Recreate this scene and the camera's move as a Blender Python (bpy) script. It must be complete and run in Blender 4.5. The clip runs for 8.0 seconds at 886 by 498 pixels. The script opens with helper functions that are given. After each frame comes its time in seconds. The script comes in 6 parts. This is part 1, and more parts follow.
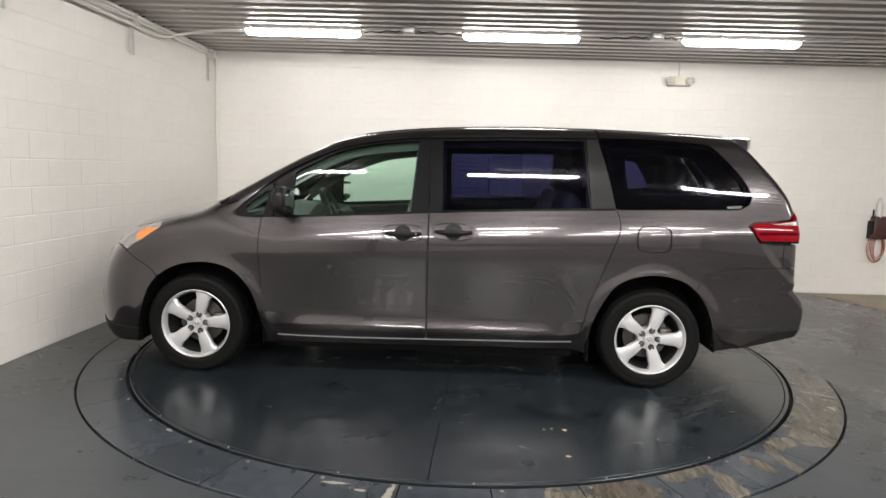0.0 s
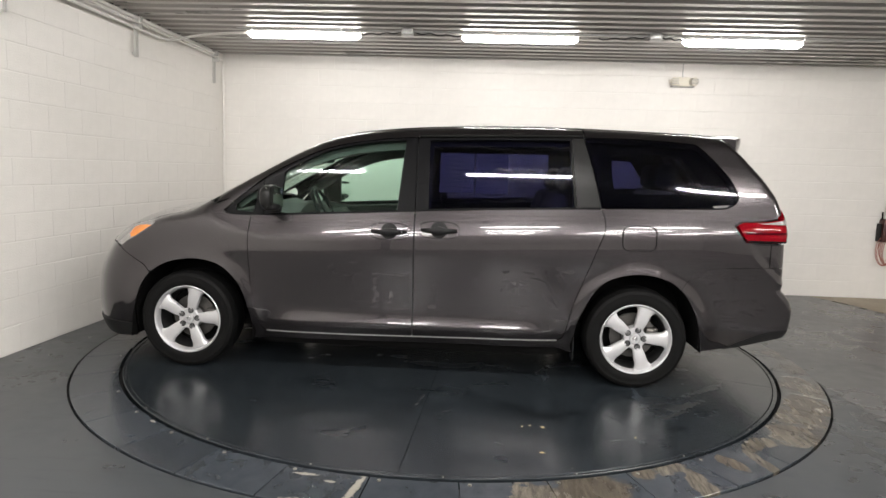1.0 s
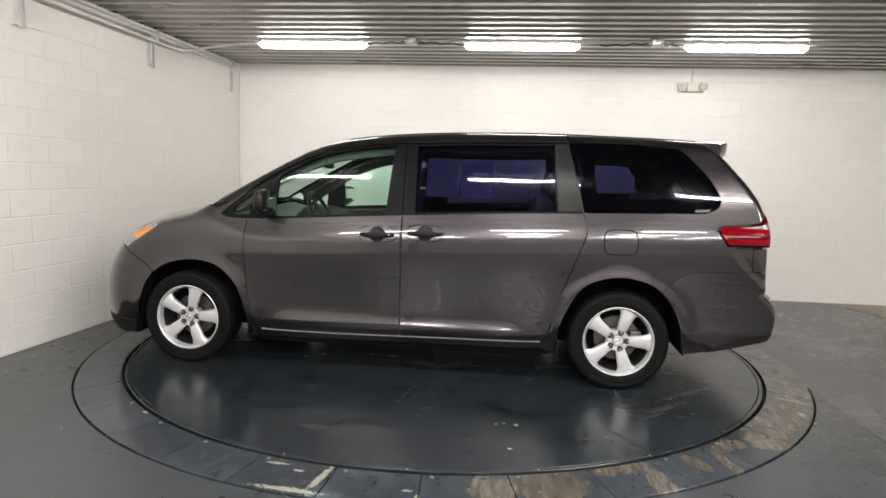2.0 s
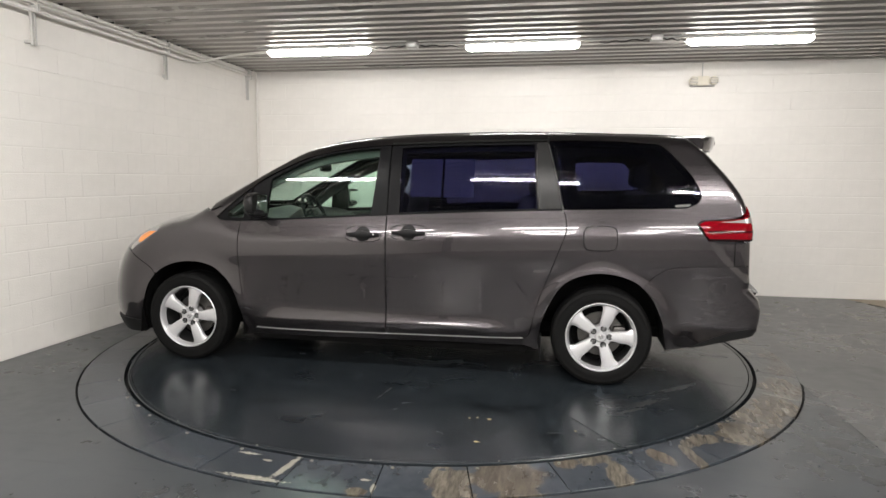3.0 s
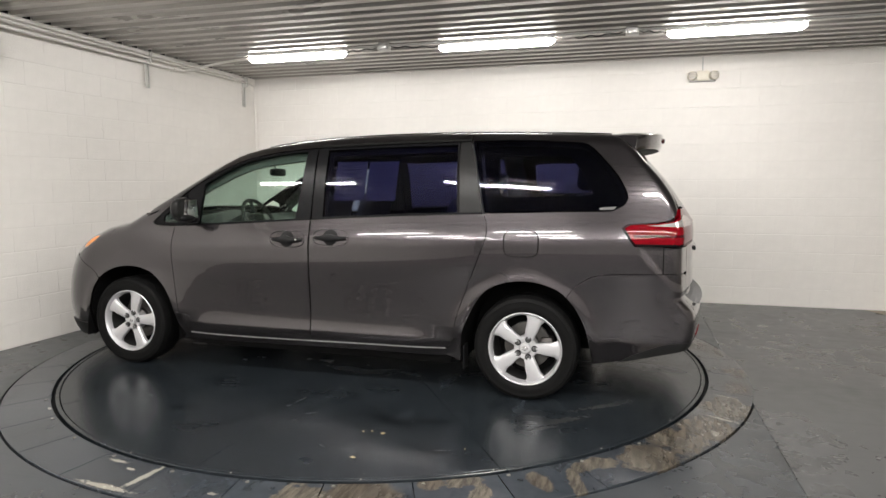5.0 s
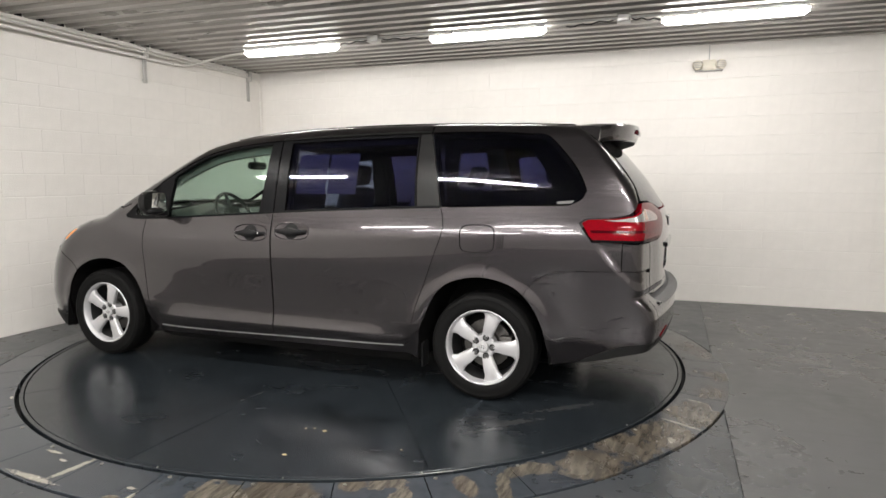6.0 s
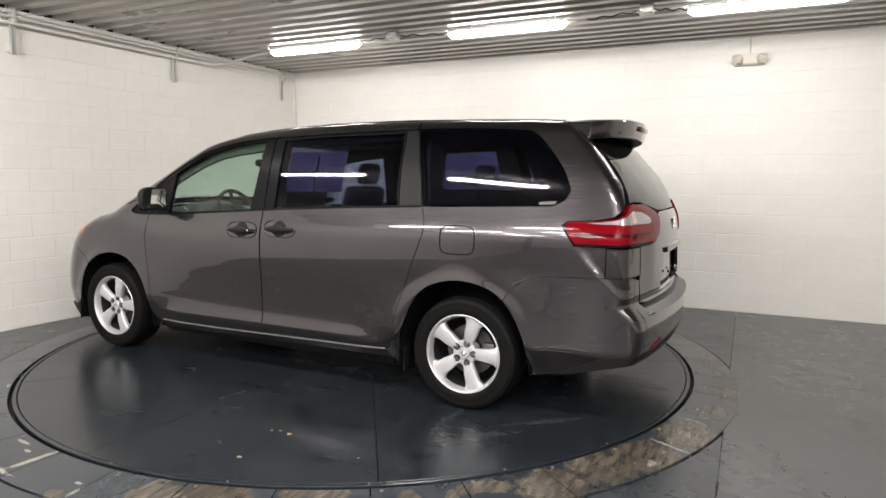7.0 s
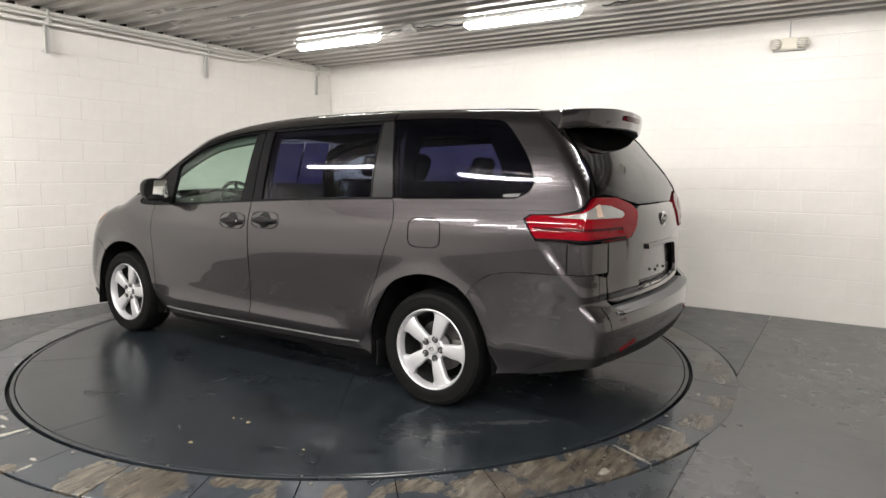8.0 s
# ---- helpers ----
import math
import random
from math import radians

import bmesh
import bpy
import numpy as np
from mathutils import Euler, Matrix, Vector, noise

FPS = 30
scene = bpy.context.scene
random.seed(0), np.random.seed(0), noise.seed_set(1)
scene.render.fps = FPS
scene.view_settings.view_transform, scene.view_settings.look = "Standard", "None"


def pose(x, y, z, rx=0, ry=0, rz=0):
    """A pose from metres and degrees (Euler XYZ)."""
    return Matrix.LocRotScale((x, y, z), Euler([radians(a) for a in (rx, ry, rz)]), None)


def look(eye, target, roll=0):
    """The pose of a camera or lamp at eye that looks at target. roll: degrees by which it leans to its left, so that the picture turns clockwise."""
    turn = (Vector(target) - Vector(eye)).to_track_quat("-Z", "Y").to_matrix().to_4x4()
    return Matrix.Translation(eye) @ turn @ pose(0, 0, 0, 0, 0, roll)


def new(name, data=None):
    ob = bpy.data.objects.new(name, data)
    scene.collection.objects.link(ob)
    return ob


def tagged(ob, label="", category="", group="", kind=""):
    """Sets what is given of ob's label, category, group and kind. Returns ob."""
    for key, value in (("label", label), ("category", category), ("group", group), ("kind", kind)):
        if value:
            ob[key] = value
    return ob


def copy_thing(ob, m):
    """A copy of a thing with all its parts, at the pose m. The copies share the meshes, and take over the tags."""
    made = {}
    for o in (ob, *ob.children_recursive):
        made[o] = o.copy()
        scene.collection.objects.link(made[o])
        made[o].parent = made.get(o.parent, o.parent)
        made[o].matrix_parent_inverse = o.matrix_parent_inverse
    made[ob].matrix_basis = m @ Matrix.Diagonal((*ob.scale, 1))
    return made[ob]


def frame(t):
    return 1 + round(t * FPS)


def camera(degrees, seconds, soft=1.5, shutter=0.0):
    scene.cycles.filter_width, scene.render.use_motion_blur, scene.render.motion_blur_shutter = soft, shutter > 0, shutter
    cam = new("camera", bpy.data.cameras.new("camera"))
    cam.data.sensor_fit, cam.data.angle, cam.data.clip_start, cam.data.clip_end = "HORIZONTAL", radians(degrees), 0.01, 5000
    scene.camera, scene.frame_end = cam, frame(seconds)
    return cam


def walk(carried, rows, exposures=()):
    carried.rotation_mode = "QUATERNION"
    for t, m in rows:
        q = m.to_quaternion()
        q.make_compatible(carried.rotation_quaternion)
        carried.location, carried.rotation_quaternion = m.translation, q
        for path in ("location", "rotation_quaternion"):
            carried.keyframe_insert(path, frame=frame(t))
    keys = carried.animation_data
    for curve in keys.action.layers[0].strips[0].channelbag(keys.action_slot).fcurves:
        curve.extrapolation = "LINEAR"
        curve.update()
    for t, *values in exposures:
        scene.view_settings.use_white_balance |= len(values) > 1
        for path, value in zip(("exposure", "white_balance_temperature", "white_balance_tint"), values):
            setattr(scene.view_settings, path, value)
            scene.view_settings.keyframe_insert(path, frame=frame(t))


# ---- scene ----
cam = camera(69.3, 8.0)
PATH = [
    (0, (0.157, 0.288, 1.428), (0.127, 2.272, 1.182), 1.6),
    (0.5, (0.273, 0.276, 1.417), (0.213, 2.259, 1.169), 1.3),
    (1, (0.384, 0.254, 1.404), (0.291, 2.238, 1.167), 1.7),
    (1.5, (0.524, 0.2, 1.406), (0.387, 2.183, 1.181), 2.0),
    (3, (1.136, 0.117, 1.402), (0.801, 2.077, 1.183), 0.4),
    (3.5, (1.303, 0.227, 1.399), (0.924, 2.178, 1.179), 0.3),
    (4, (1.511, 0.287, 1.409), (1.082, 2.228, 1.188), 0.2),
    (4.5, (1.783, 0.381, 1.396), (1.295, 2.31, 1.191), -0.0),
    (6, (2.523, 0.759, 1.371), (1.858, 2.633, 1.154), -0.1),
    (6.5, (2.723, 0.913, 1.343), (1.967, 2.753, 1.128), 0.1),
    (7, (2.928, 1.095, 1.36), (2.073, 2.891, 1.144), 0.4),
    (7.5, (3.214, 1.255, 1.36), (2.26, 2.998, 1.134), 0.3),
    (8, (3.418, 1.455, 1.341), (2.361, 3.137, 1.11), 0.6),
]
walk(cam, [(t, look(eye, target, roll)) for t, eye, target, roll in PATH], [(0.0, 0.26), (4.5, 0.22), (6.0, 0.27), (8.0, 0.42)])

# ---- light ----
world = bpy.data.worlds.new("world")
scene.world = world
world.use_nodes = True
world.node_tree.nodes["Background"].inputs[0].default_value = (0.02, 0.02, 0.02, 1)
scene.view_settings.exposure = 0.0
LAMP_POWER = 28.0
BACK_POWER = 102.0
MID_POWER = 100.0


# ---- materials ----
def mat(name, color, rough=0.5, metal=0.0, coat=0.0, noise_scale=0.0, spread=0.0, bump=0.0, bump_scale=200.0, stretch=(1, 1, 1), spec=0.5, piece=0.0, rough_spread=0.0, detail=6.0, coat_rough=0.04):
    """A surface with a base colour varied at two scales, its roughness and a fine relief."""
    m = bpy.data.materials.new(name)
    m.use_nodes = True
    nt = m.node_tree
    b = nt.nodes["Principled BSDF"]
    b.inputs["Base Color"].default_value = (*color, 1)
    b.inputs["Roughness"].default_value = rough
    b.inputs["Metallic"].default_value = metal
    b.inputs["Specular IOR Level"].default_value = spec
    b.inputs["Coat Weight"].default_value = coat
    b.inputs["Coat Roughness"].default_value = coat_rough
    tc = nt.nodes.new("ShaderNodeTexCoord")
    mp = nt.nodes.new("ShaderNodeMapping")
    mp.inputs["Scale"].default_value = stretch
    nt.links.new(tc.outputs["Object"], mp.inputs["Vector"])
    if spread:
        n1 = nt.nodes.new("ShaderNodeTexNoise")
        n1.inputs["Scale"].default_value = noise_scale
        n1.inputs["Detail"].default_value = detail
        n1.inputs["Roughness"].default_value = 0.65
        nt.links.new(mp.outputs[0], n1.inputs["Vector"])
        n2 = nt.nodes.new("ShaderNodeTexNoise")
        n2.inputs["Scale"].default_value = noise_scale * 9
        n2.inputs["Detail"].default_value = 4
        nt.links.new(mp.outputs[0], n2.inputs["Vector"])
        add = nt.nodes.new("ShaderNodeMath")
        add.operation = "ADD"
        nt.links.new(n1.outputs[0], add.inputs[0])
        nt.links.new(n2.outputs[0], add.inputs[1])
        last = add.outputs[0]
        if piece:
            info = nt.nodes.new("ShaderNodeObjectInfo")
            ma = nt.nodes.new("ShaderNodeMath")
            ma.operation = "MULTIPLY_ADD"
            ma.inputs[1].default_value = piece
            nt.links.new(info.outputs["Random"], ma.inputs[0])
            nt.links.new(last, ma.inputs[2])
            last = ma.outputs[0]
        mr = nt.nodes.new("ShaderNodeMapRange")
        mr.inputs[1].default_value, mr.inputs[2].default_value = 0.55, 1.45 + piece
        mr.clamp = False
        mr.inputs[3].default_value, mr.inputs[4].default_value = 1 - spread, 1 + spread
        nt.links.new(last, mr.inputs[0])
        mix = nt.nodes.new("ShaderNodeVectorMath")
        mix.operation = "SCALE"
        mix.inputs[0].default_value = color
        nt.links.new(mr.outputs[0], mix.inputs["Scale"])
        nt.links.new(mix.outputs[0], b.inputs["Base Color"])
        if rough_spread:
            rr = nt.nodes.new("ShaderNodeMapRange")
            rr.clamp = False
            rr.inputs[1].default_value, rr.inputs[2].default_value = 0.6, 1.4
            rr.inputs[3].default_value, rr.inputs[4].default_value = rough - rough_spread, rough + rough_spread
            nt.links.new(add.outputs[0], rr.inputs[0])
            nt.links.new(rr.outputs[0], b.inputs["Roughness"])
    if bump:
        n3 = nt.nodes.new("ShaderNodeTexNoise")
        n3.inputs["Scale"].default_value = bump_scale
        n3.inputs["Detail"].default_value = 5
        nt.links.new(mp.outputs[0], n3.inputs["Vector"])
        bp = nt.nodes.new("ShaderNodeBump")
        bp.inputs["Strength"].default_value = bump
        bp.inputs["Distance"].default_value = 0.004
        nt.links.new(n3.outputs[0], bp.inputs["Height"])
        nt.links.new(bp.outputs[0], b.inputs["Normal"])
    return m


def glass(name, tint, rough=0.0):
    """A thin pane: tinted see-through, with mirror gloss by Fresnel."""
    m = bpy.data.materials.new(name)
    m.use_nodes = True
    nt = m.node_tree
    nt.nodes.remove(nt.nodes["Principled BSDF"])
    tr = nt.nodes.new("ShaderNodeBsdfTransparent")
    tr.inputs[0].default_value = (*tint, 1)
    gl = nt.nodes.new("ShaderNodeBsdfGlossy")
    gl.inputs["Roughness"].default_value = rough
    lw = nt.nodes.new("ShaderNodeLayerWeight")
    lw.inputs[0].default_value = 0.5
    pw = nt.nodes.new("ShaderNodeMath")
    pw.operation = "POWER"
    pw.inputs[1].default_value = 5.0
    nt.links.new(lw.outputs["Facing"], pw.inputs[0])
    fr = nt.nodes.new("ShaderNodeMath")
    fr.operation = "MULTIPLY_ADD"
    fr.inputs[1].default_value, fr.inputs[2].default_value = 0.93, 0.03
    nt.links.new(pw.outputs[0], fr.inputs[0])
    mx = nt.nodes.new("ShaderNodeMixShader")
    nt.links.new(fr.outputs[0], mx.inputs[0])
    nt.links.new(tr.outputs[0], mx.inputs[1])
    nt.links.new(gl.outputs[0], mx.inputs[2])
    nt.links.new(mx.outputs[0], nt.nodes["Material Output"].inputs[0])
    return m


def glow(name, color, strength):
    m = bpy.data.materials.new(name)
    m.use_nodes = True
    b = m.node_tree.nodes["Principled BSDF"]
    b.inputs["Base Color"].default_value = (0.9, 0.9, 0.9, 1)
    b.inputs["Emission Color"].default_value = (*color, 1)
    b.inputs["Emission Strength"].default_value = strength
    return m


def blots(nt, vector, scale, low, high, detail=6.0, rough=0.6, shift=None):
    """Ragged spots with an edge of their own, as a mask; shift moves the share of them."""
    n = nt.nodes.new("ShaderNodeTexNoise")
    n.inputs["Scale"].default_value, n.inputs["Detail"].default_value, n.inputs["Roughness"].default_value = scale, detail, rough
    nt.links.new(vector, n.inputs["Vector"])
    last = n.outputs[0]
    if shift:
        sm = nt.nodes.new("ShaderNodeMath")
        nt.links.new(last, sm.inputs[0])
        nt.links.new(shift, sm.inputs[1])
        last = sm.outputs[0]
    edge = nt.nodes.new("ShaderNodeMapRange")
    edge.inputs[1].default_value, edge.inputs[2].default_value = low, high
    nt.links.new(last, edge.inputs[0])
    return edge.outputs[0]


def mixed(nt, mask, a, b):
    """Blends two colours (sockets or values) by a mask."""
    mx = nt.nodes.new("ShaderNodeMix")
    mx.data_type = "RGBA"
    nt.links.new(mask, mx.inputs[0])
    for k, c in ((6, a), (7, b)):
        if isinstance(c, tuple):
            mx.inputs[k].default_value = (*c, 1)
        else:
            nt.links.new(c, mx.inputs[k])
    return mx.outputs[2]


def placed(nt, scale=(1, 1, 1), turn=0.0):
    geo = nt.nodes.new("ShaderNodeNewGeometry")
    mp = nt.nodes.new("ShaderNodeMapping")
    mp.inputs["Scale"].default_value = scale
    mp.inputs["Rotation"].default_value = (0, 0, math.radians(turn))
    nt.links.new(geo.outputs["Position"], mp.inputs["Vector"])
    return mp.outputs[0]


def stains(nt, spots, fray, soft=0.12, scale=9.0):
    """One mask of ragged stains. Each spot: x, y, half length, half width, turn in degrees."""
    where = placed(nt)
    last = None
    for x, y, long, wide, turn in spots:
        mp = nt.nodes.new("ShaderNodeMapping")
        mp.vector_type = "TEXTURE"
        mp.inputs["Location"].default_value = (x, y, 0.0)
        mp.inputs["Rotation"].default_value = (0, 0, math.radians(turn))
        mp.inputs["Scale"].default_value = (long, wide, 50.0)
        nt.links.new(where, mp.inputs["Vector"])
        ln = nt.nodes.new("ShaderNodeVectorMath")
        ln.operation = "LENGTH"
        nt.links.new(mp.outputs[0], ln.inputs[0])
        if last is None:
            last = ln.outputs["Value"]
        else:
            mn = nt.nodes.new("ShaderNodeMath")
            mn.operation = "MINIMUM"
            nt.links.new(last, mn.inputs[0])
            nt.links.new(ln.outputs["Value"], mn.inputs[1])
            last = mn.outputs[0]
    n = nt.nodes.new("ShaderNodeTexNoise")
    n.inputs["Scale"].default_value, n.inputs["Detail"].default_value, n.inputs["Roughness"].default_value = scale, 8, 0.66
    nt.links.new(where, n.inputs["Vector"])
    ma = nt.nodes.new("ShaderNodeMath")
    ma.operation = "MULTIPLY_ADD"
    ma.inputs[1].default_value = -fray
    nt.links.new(n.outputs[0], ma.inputs[0])
    nt.links.new(last, ma.inputs[2])
    edge = nt.nodes.new("ShaderNodeMapRange")
    edge.inputs[1].default_value, edge.inputs[2].default_value = 1.0 - 0.5 * fray, 1.0 - 0.5 * fray - soft
    nt.links.new(ma.outputs[0], edge.inputs[0])
    return edge.outputs[0]


def on_ring(spots):
    """Spots given by angle and radius about the turntable, with their length along the ring, width across it and lean."""
    return [(0.220 + r * math.cos(radians(a)), 5.448 + r * math.sin(radians(a)), long, wide, a + 90 + lean) for a, r, long, wide, lean in spots]


RING_TAN = on_ring([(-79.2, 2.61, 0.12, 0.17, 0), (-62.3, 2.47, 0.11, 0.06, 0), (-61.6, 2.65, 0.06, 0.17, -12), (-51.2, 2.64, 0.035, 0.15, -20), (-47.0, 2.52, 0.13, 0.06, 0),
                    (-41.5, 2.60, 0.12, 0.12, 0), (-18.5, 2.63, 0.20, 0.11, 0), (22.0, 2.57, 0.17, 0.09, 0), (11.0, 2.62, 0.12, 0.05, 0), (-34.5, 2.55, 0.05, 0.15, 0)])
RING_BROWN = on_ring([(-73.2, 2.58, 0.20, 0.19, 0), (-66.0, 2.46, 0.08, 0.07, 0), (-54.5, 2.56, 0.06, 0.10, 0), (-40.0, 2.60, 0.17, 0.16, 0), (-33.5, 2.57, 0.18, 0.17, 0), (-27.0, 2.60, 0.20, 0.18, 0),
                      (-18.0, 2.58, 0.22, 0.17, 0), (-8.0, 2.62, 0.17, 0.10, 0), (0.5, 2.66, 0.16, 0.10, 0), (16.0, 2.60, 0.25, 0.12, 0), (38.0, 2.6, 0.30, 0.12, 0), (-88.5, 2.70, 0.06, 0.04, 0)])
RING_PALE = on_ring([(-99.4, 2.695, 0.17, 0.020, 3), (-97.2, 2.57, 0.020, 0.14, -8), (-103.0, 2.50, 0.06, 0.012, 8), (-100.0, 2.53, 0.03, 0.010, 0), (-28.0, 2.66, 0.04, 0.022, 20), (1.5, 2.505, 0.04, 0.016, 10),
                     (-22.6, 2.61, 0.012, 0.13, 0), (-88.0, 2.60, 0.03, 0.012, 0), (-86.9, 2.66, 0.012, 0.05, 0), (-128.5, 2.47, 0.03, 0.010, 0), (-13.2, 2.56, 0.010, 0.09, 0)])


def deck_paint(name, base, worn, rough):
    """Dark deck paint on the ring plates, worn through to dirty brown and tan in places, with pale flaked spots."""
    m = mat(name, base, rough, noise_scale=1.6, spread=0.30, bump=0.03, bump_scale=60, rough_spread=0.08)
    nt = m.node_tree
    b = nt.nodes["Principled BSDF"]
    col = b.inputs["Base Color"].links[0].from_socket
    where = placed(nt)
    info = nt.nodes.new("ShaderNodeObjectInfo")
    tint = nt.nodes.new("ShaderNodeMapRange")
    tint.inputs[3].default_value, tint.inputs[4].default_value = 0.80, 1.18
    nt.links.new(info.outputs["Random"], tint.inputs[0])
    sc = nt.nodes.new("ShaderNodeVectorMath")
    sc.operation = "SCALE"
    nt.links.new(col, sc.inputs[0])
    nt.links.new(tint.outputs[0], sc.inputs["Scale"])
    col = sc.outputs[0]
    smudge = blots(nt, placed(nt, (1.0, 0.4, 1), 40), 5.0, 0.54, 0.66, 7, 0.66)
    col = mixed(nt, smudge, col, tuple(c * 0.62 for c in base))
    chips = blots(nt, where, 5.5, 0.735, 0.755, 7, 0.62)
    tone = blots(nt, placed(nt, (12, 2.5, 4), -48), 2.2, 0.42, 0.62, 8, 0.74)
    brown = stains(nt, RING_BROWN, 1.7, 0.22)
    tan = stains(nt, RING_TAN, 1.9, 0.14, 12.0)
    pale = stains(nt, RING_PALE, 2.2, 0.3, 55.0)
    col = mixed(nt, brown, col, mixed(nt, tone, tuple(c * 0.55 for c in worn), tuple(c * 1.35 for c in worn)))
    col = mixed(nt, tan, col, mixed(nt, tone, (0.055, 0.049, 0.040), (0.145, 0.128, 0.102)))
    col = mixed(nt, chips, col, (0.20, 0.18, 0.135))
    col = mixed(nt, pale, col, (0.25, 0.235, 0.20))
    nt.links.new(col, b.inputs["Base Color"])
    rr = nt.nodes.new("ShaderNodeMapRange")
    rr.inputs[3].default_value, rr.inputs[4].default_value = rough, 0.26
    nt.links.new(brown, rr.inputs[0])
    haze = nt.nodes.new("ShaderNodeMath")
    haze.operation = "MULTIPLY_ADD"
    haze.inputs[1].default_value = 0.10
    nt.links.new(smudge, haze.inputs[0])
    nt.links.new(rr.outputs[0], haze.inputs[2])
    nt.links.new(haze.outputs[0], b.inputs["Roughness"])
    return m


DISC_DARK = [(0.78, 3.88, 0.24, 0.07, -25), (1.15, 3.52, 0.09, 0.05, 10), (1.02, 3.92, 0.12, 0.04, 20), (0.62, 4.02, 0.10, 0.05, -40), (1.55, 3.75, 0.10, 0.04, 20), (-0.55, 3.75, 0.20, 0.06, 15)]
DISC_SCUFF = [(0.10, 4.06, 0.13, 0.010, 78), (0.27, 3.865, 0.06, 0.009, 25), (0.08, 3.95, 0.04, 0.012, 60), (1.16, 3.55, 0.06, 0.012, 15), (1.75, 4.15, 0.25, 0.05, 38), (1.62, 3.98, 0.18, 0.02, 38), (1.95, 4.45, 0.30, 0.04, 38), (0.55, 3.45, 0.05, 0.006, -30)]


def disc_deck(name, base, rough):
    """Smooth dark deck paint with darker smears, faint pale scuffs and hairline scratches."""
    m = mat(name, base, rough, noise_scale=0.9, spread=0.30, bump=0.012, bump_scale=160, rough_spread=0.03, stretch=(1, 0.6, 1), detail=2.0, spec=0.42)
    nt = m.node_tree
    b = nt.nodes["Principled BSDF"]
    col = b.inputs["Base Color"].links[0].from_socket
    smear = blots(nt, placed(nt, (1, 2.2, 1), 25), 1.5, 0.56, 0.74, 5, 0.6)
    col = mixed(nt, smear, col, tuple(c * 0.45 for c in base))
    scuff = blots(nt, placed(nt, (1.0, 0.25, 1), -30), 7.0, 0.60, 0.85, 5, 0.6)
    col = mixed(nt, scuff, col, tuple(c * 2.4 for c in base))
    hair = blots(nt, placed(nt, (0.5, 26, 1), 24), 1.4, 0.69, 0.74, 3, 0.5)
    col = mixed(nt, hair, col, tuple(c * 2.6 for c in base))
    oily = stains(nt, DISC_DARK, 1.8, 0.7, 14.0)
    col = mixed(nt, oily, col, tuple(c * 0.5 for c in base))
    rubbed = stains(nt, DISC_SCUFF, 2.2, 1.0, 30.0)
    col = mixed(nt, rubbed, col, (0.040, 0.041, 0.041))
    grit = blots(nt, placed(nt), 28, 0.775, 0.79, 3, 0.5)
    col = mixed(nt, grit, col, (0.10, 0.09, 0.07))
    nt.links.new(col, b.inputs["Base Color"])
    haze = blots(nt, placed(nt, (0.8, 1.3, 1), 10), 1.1, 0.35, 0.75, 6, 0.62)
    for mask, add in ((smear, 0.08), (haze, 0.05), (scuff, 0.05), (oily, -0.04), (rubbed, 0.08)):
        ma = nt.nodes.new("ShaderNodeMath")
        ma.operation = "MULTIPLY_ADD"
        ma.inputs[1].default_value = add
        nt.links.new(mask, ma.inputs[0])
        nt.links.new(b.inputs["Roughness"].links[0].from_socket, ma.inputs[2])
        nt.links.new(ma.outputs[0], b.inputs["Roughness"])
    return m


def worn_floor(name, base, rough):
    """Painted concrete with cloudy wear, paler swept areas and dark tyre smears."""
    m = mat(name, base, rough, noise_scale=0.9, spread=0.50, bump=0.05, bump_scale=60, rough_spread=0.09, detail=5.0)
    nt = m.node_tree
    b = nt.nodes["Principled BSDF"]
    col = b.inputs["Base Color"].links[0].from_socket
    pale = blots(nt, placed(nt, (1, 0.5, 1), 20), 1.3, 0.50, 0.78, 7, 0.66)
    col = mixed(nt, pale, col, tuple(c * 1.6 for c in base))
    dark = blots(nt, placed(nt, (0.5, 1.6, 1), -15), 1.7, 0.54, 0.86, 6, 0.60)
    col = mixed(nt, dark, col, tuple(c * 0.55 for c in base))
    for mask, add in ((pale, 0.12), (dark, -0.08)):
        ma = nt.nodes.new("ShaderNodeMath")
        ma.operation = "MULTIPLY_ADD"
        ma.inputs[1].default_value = add
        nt.links.new(mask, ma.inputs[0])
        nt.links.new(b.inputs["Roughness"].links[0].from_socket, ma.inputs[2])
        nt.links.new(ma.outputs[0], b.inputs["Roughness"])
    mottle = blots(nt, placed(nt, (1, 0.7, 1), 50), 3.2, 0.36, 0.80, 7, 0.62)
    col = mixed(nt, mottle, col, tuple(c * 1.35 for c in base))
    dull = nt.nodes.new("ShaderNodeMath")
    dull.operation = "MULTIPLY_ADD"
    dull.inputs[1].default_value = 0.05
    nt.links.new(mottle, dull.inputs[0])
    nt.links.new(b.inputs["Roughness"].links[0].from_socket, dull.inputs[2])
    nt.links.new(dull.outputs[0], b.inputs["Roughness"])
    rust = blots(nt, placed(nt), 6.0, 0.73, 0.86, 5, 0.6)
    col = mixed(nt, rust, col, (0.10, 0.075, 0.055))
    scrape = blots(nt, placed(nt, (0.6, 9, 1), 62), 2.4, 0.55, 0.85, 6, 0.62)
    col = mixed(nt, scrape, col, tuple(c * 0.65 for c in base))
    nt.links.new(col, b.inputs["Base Color"])
    return m


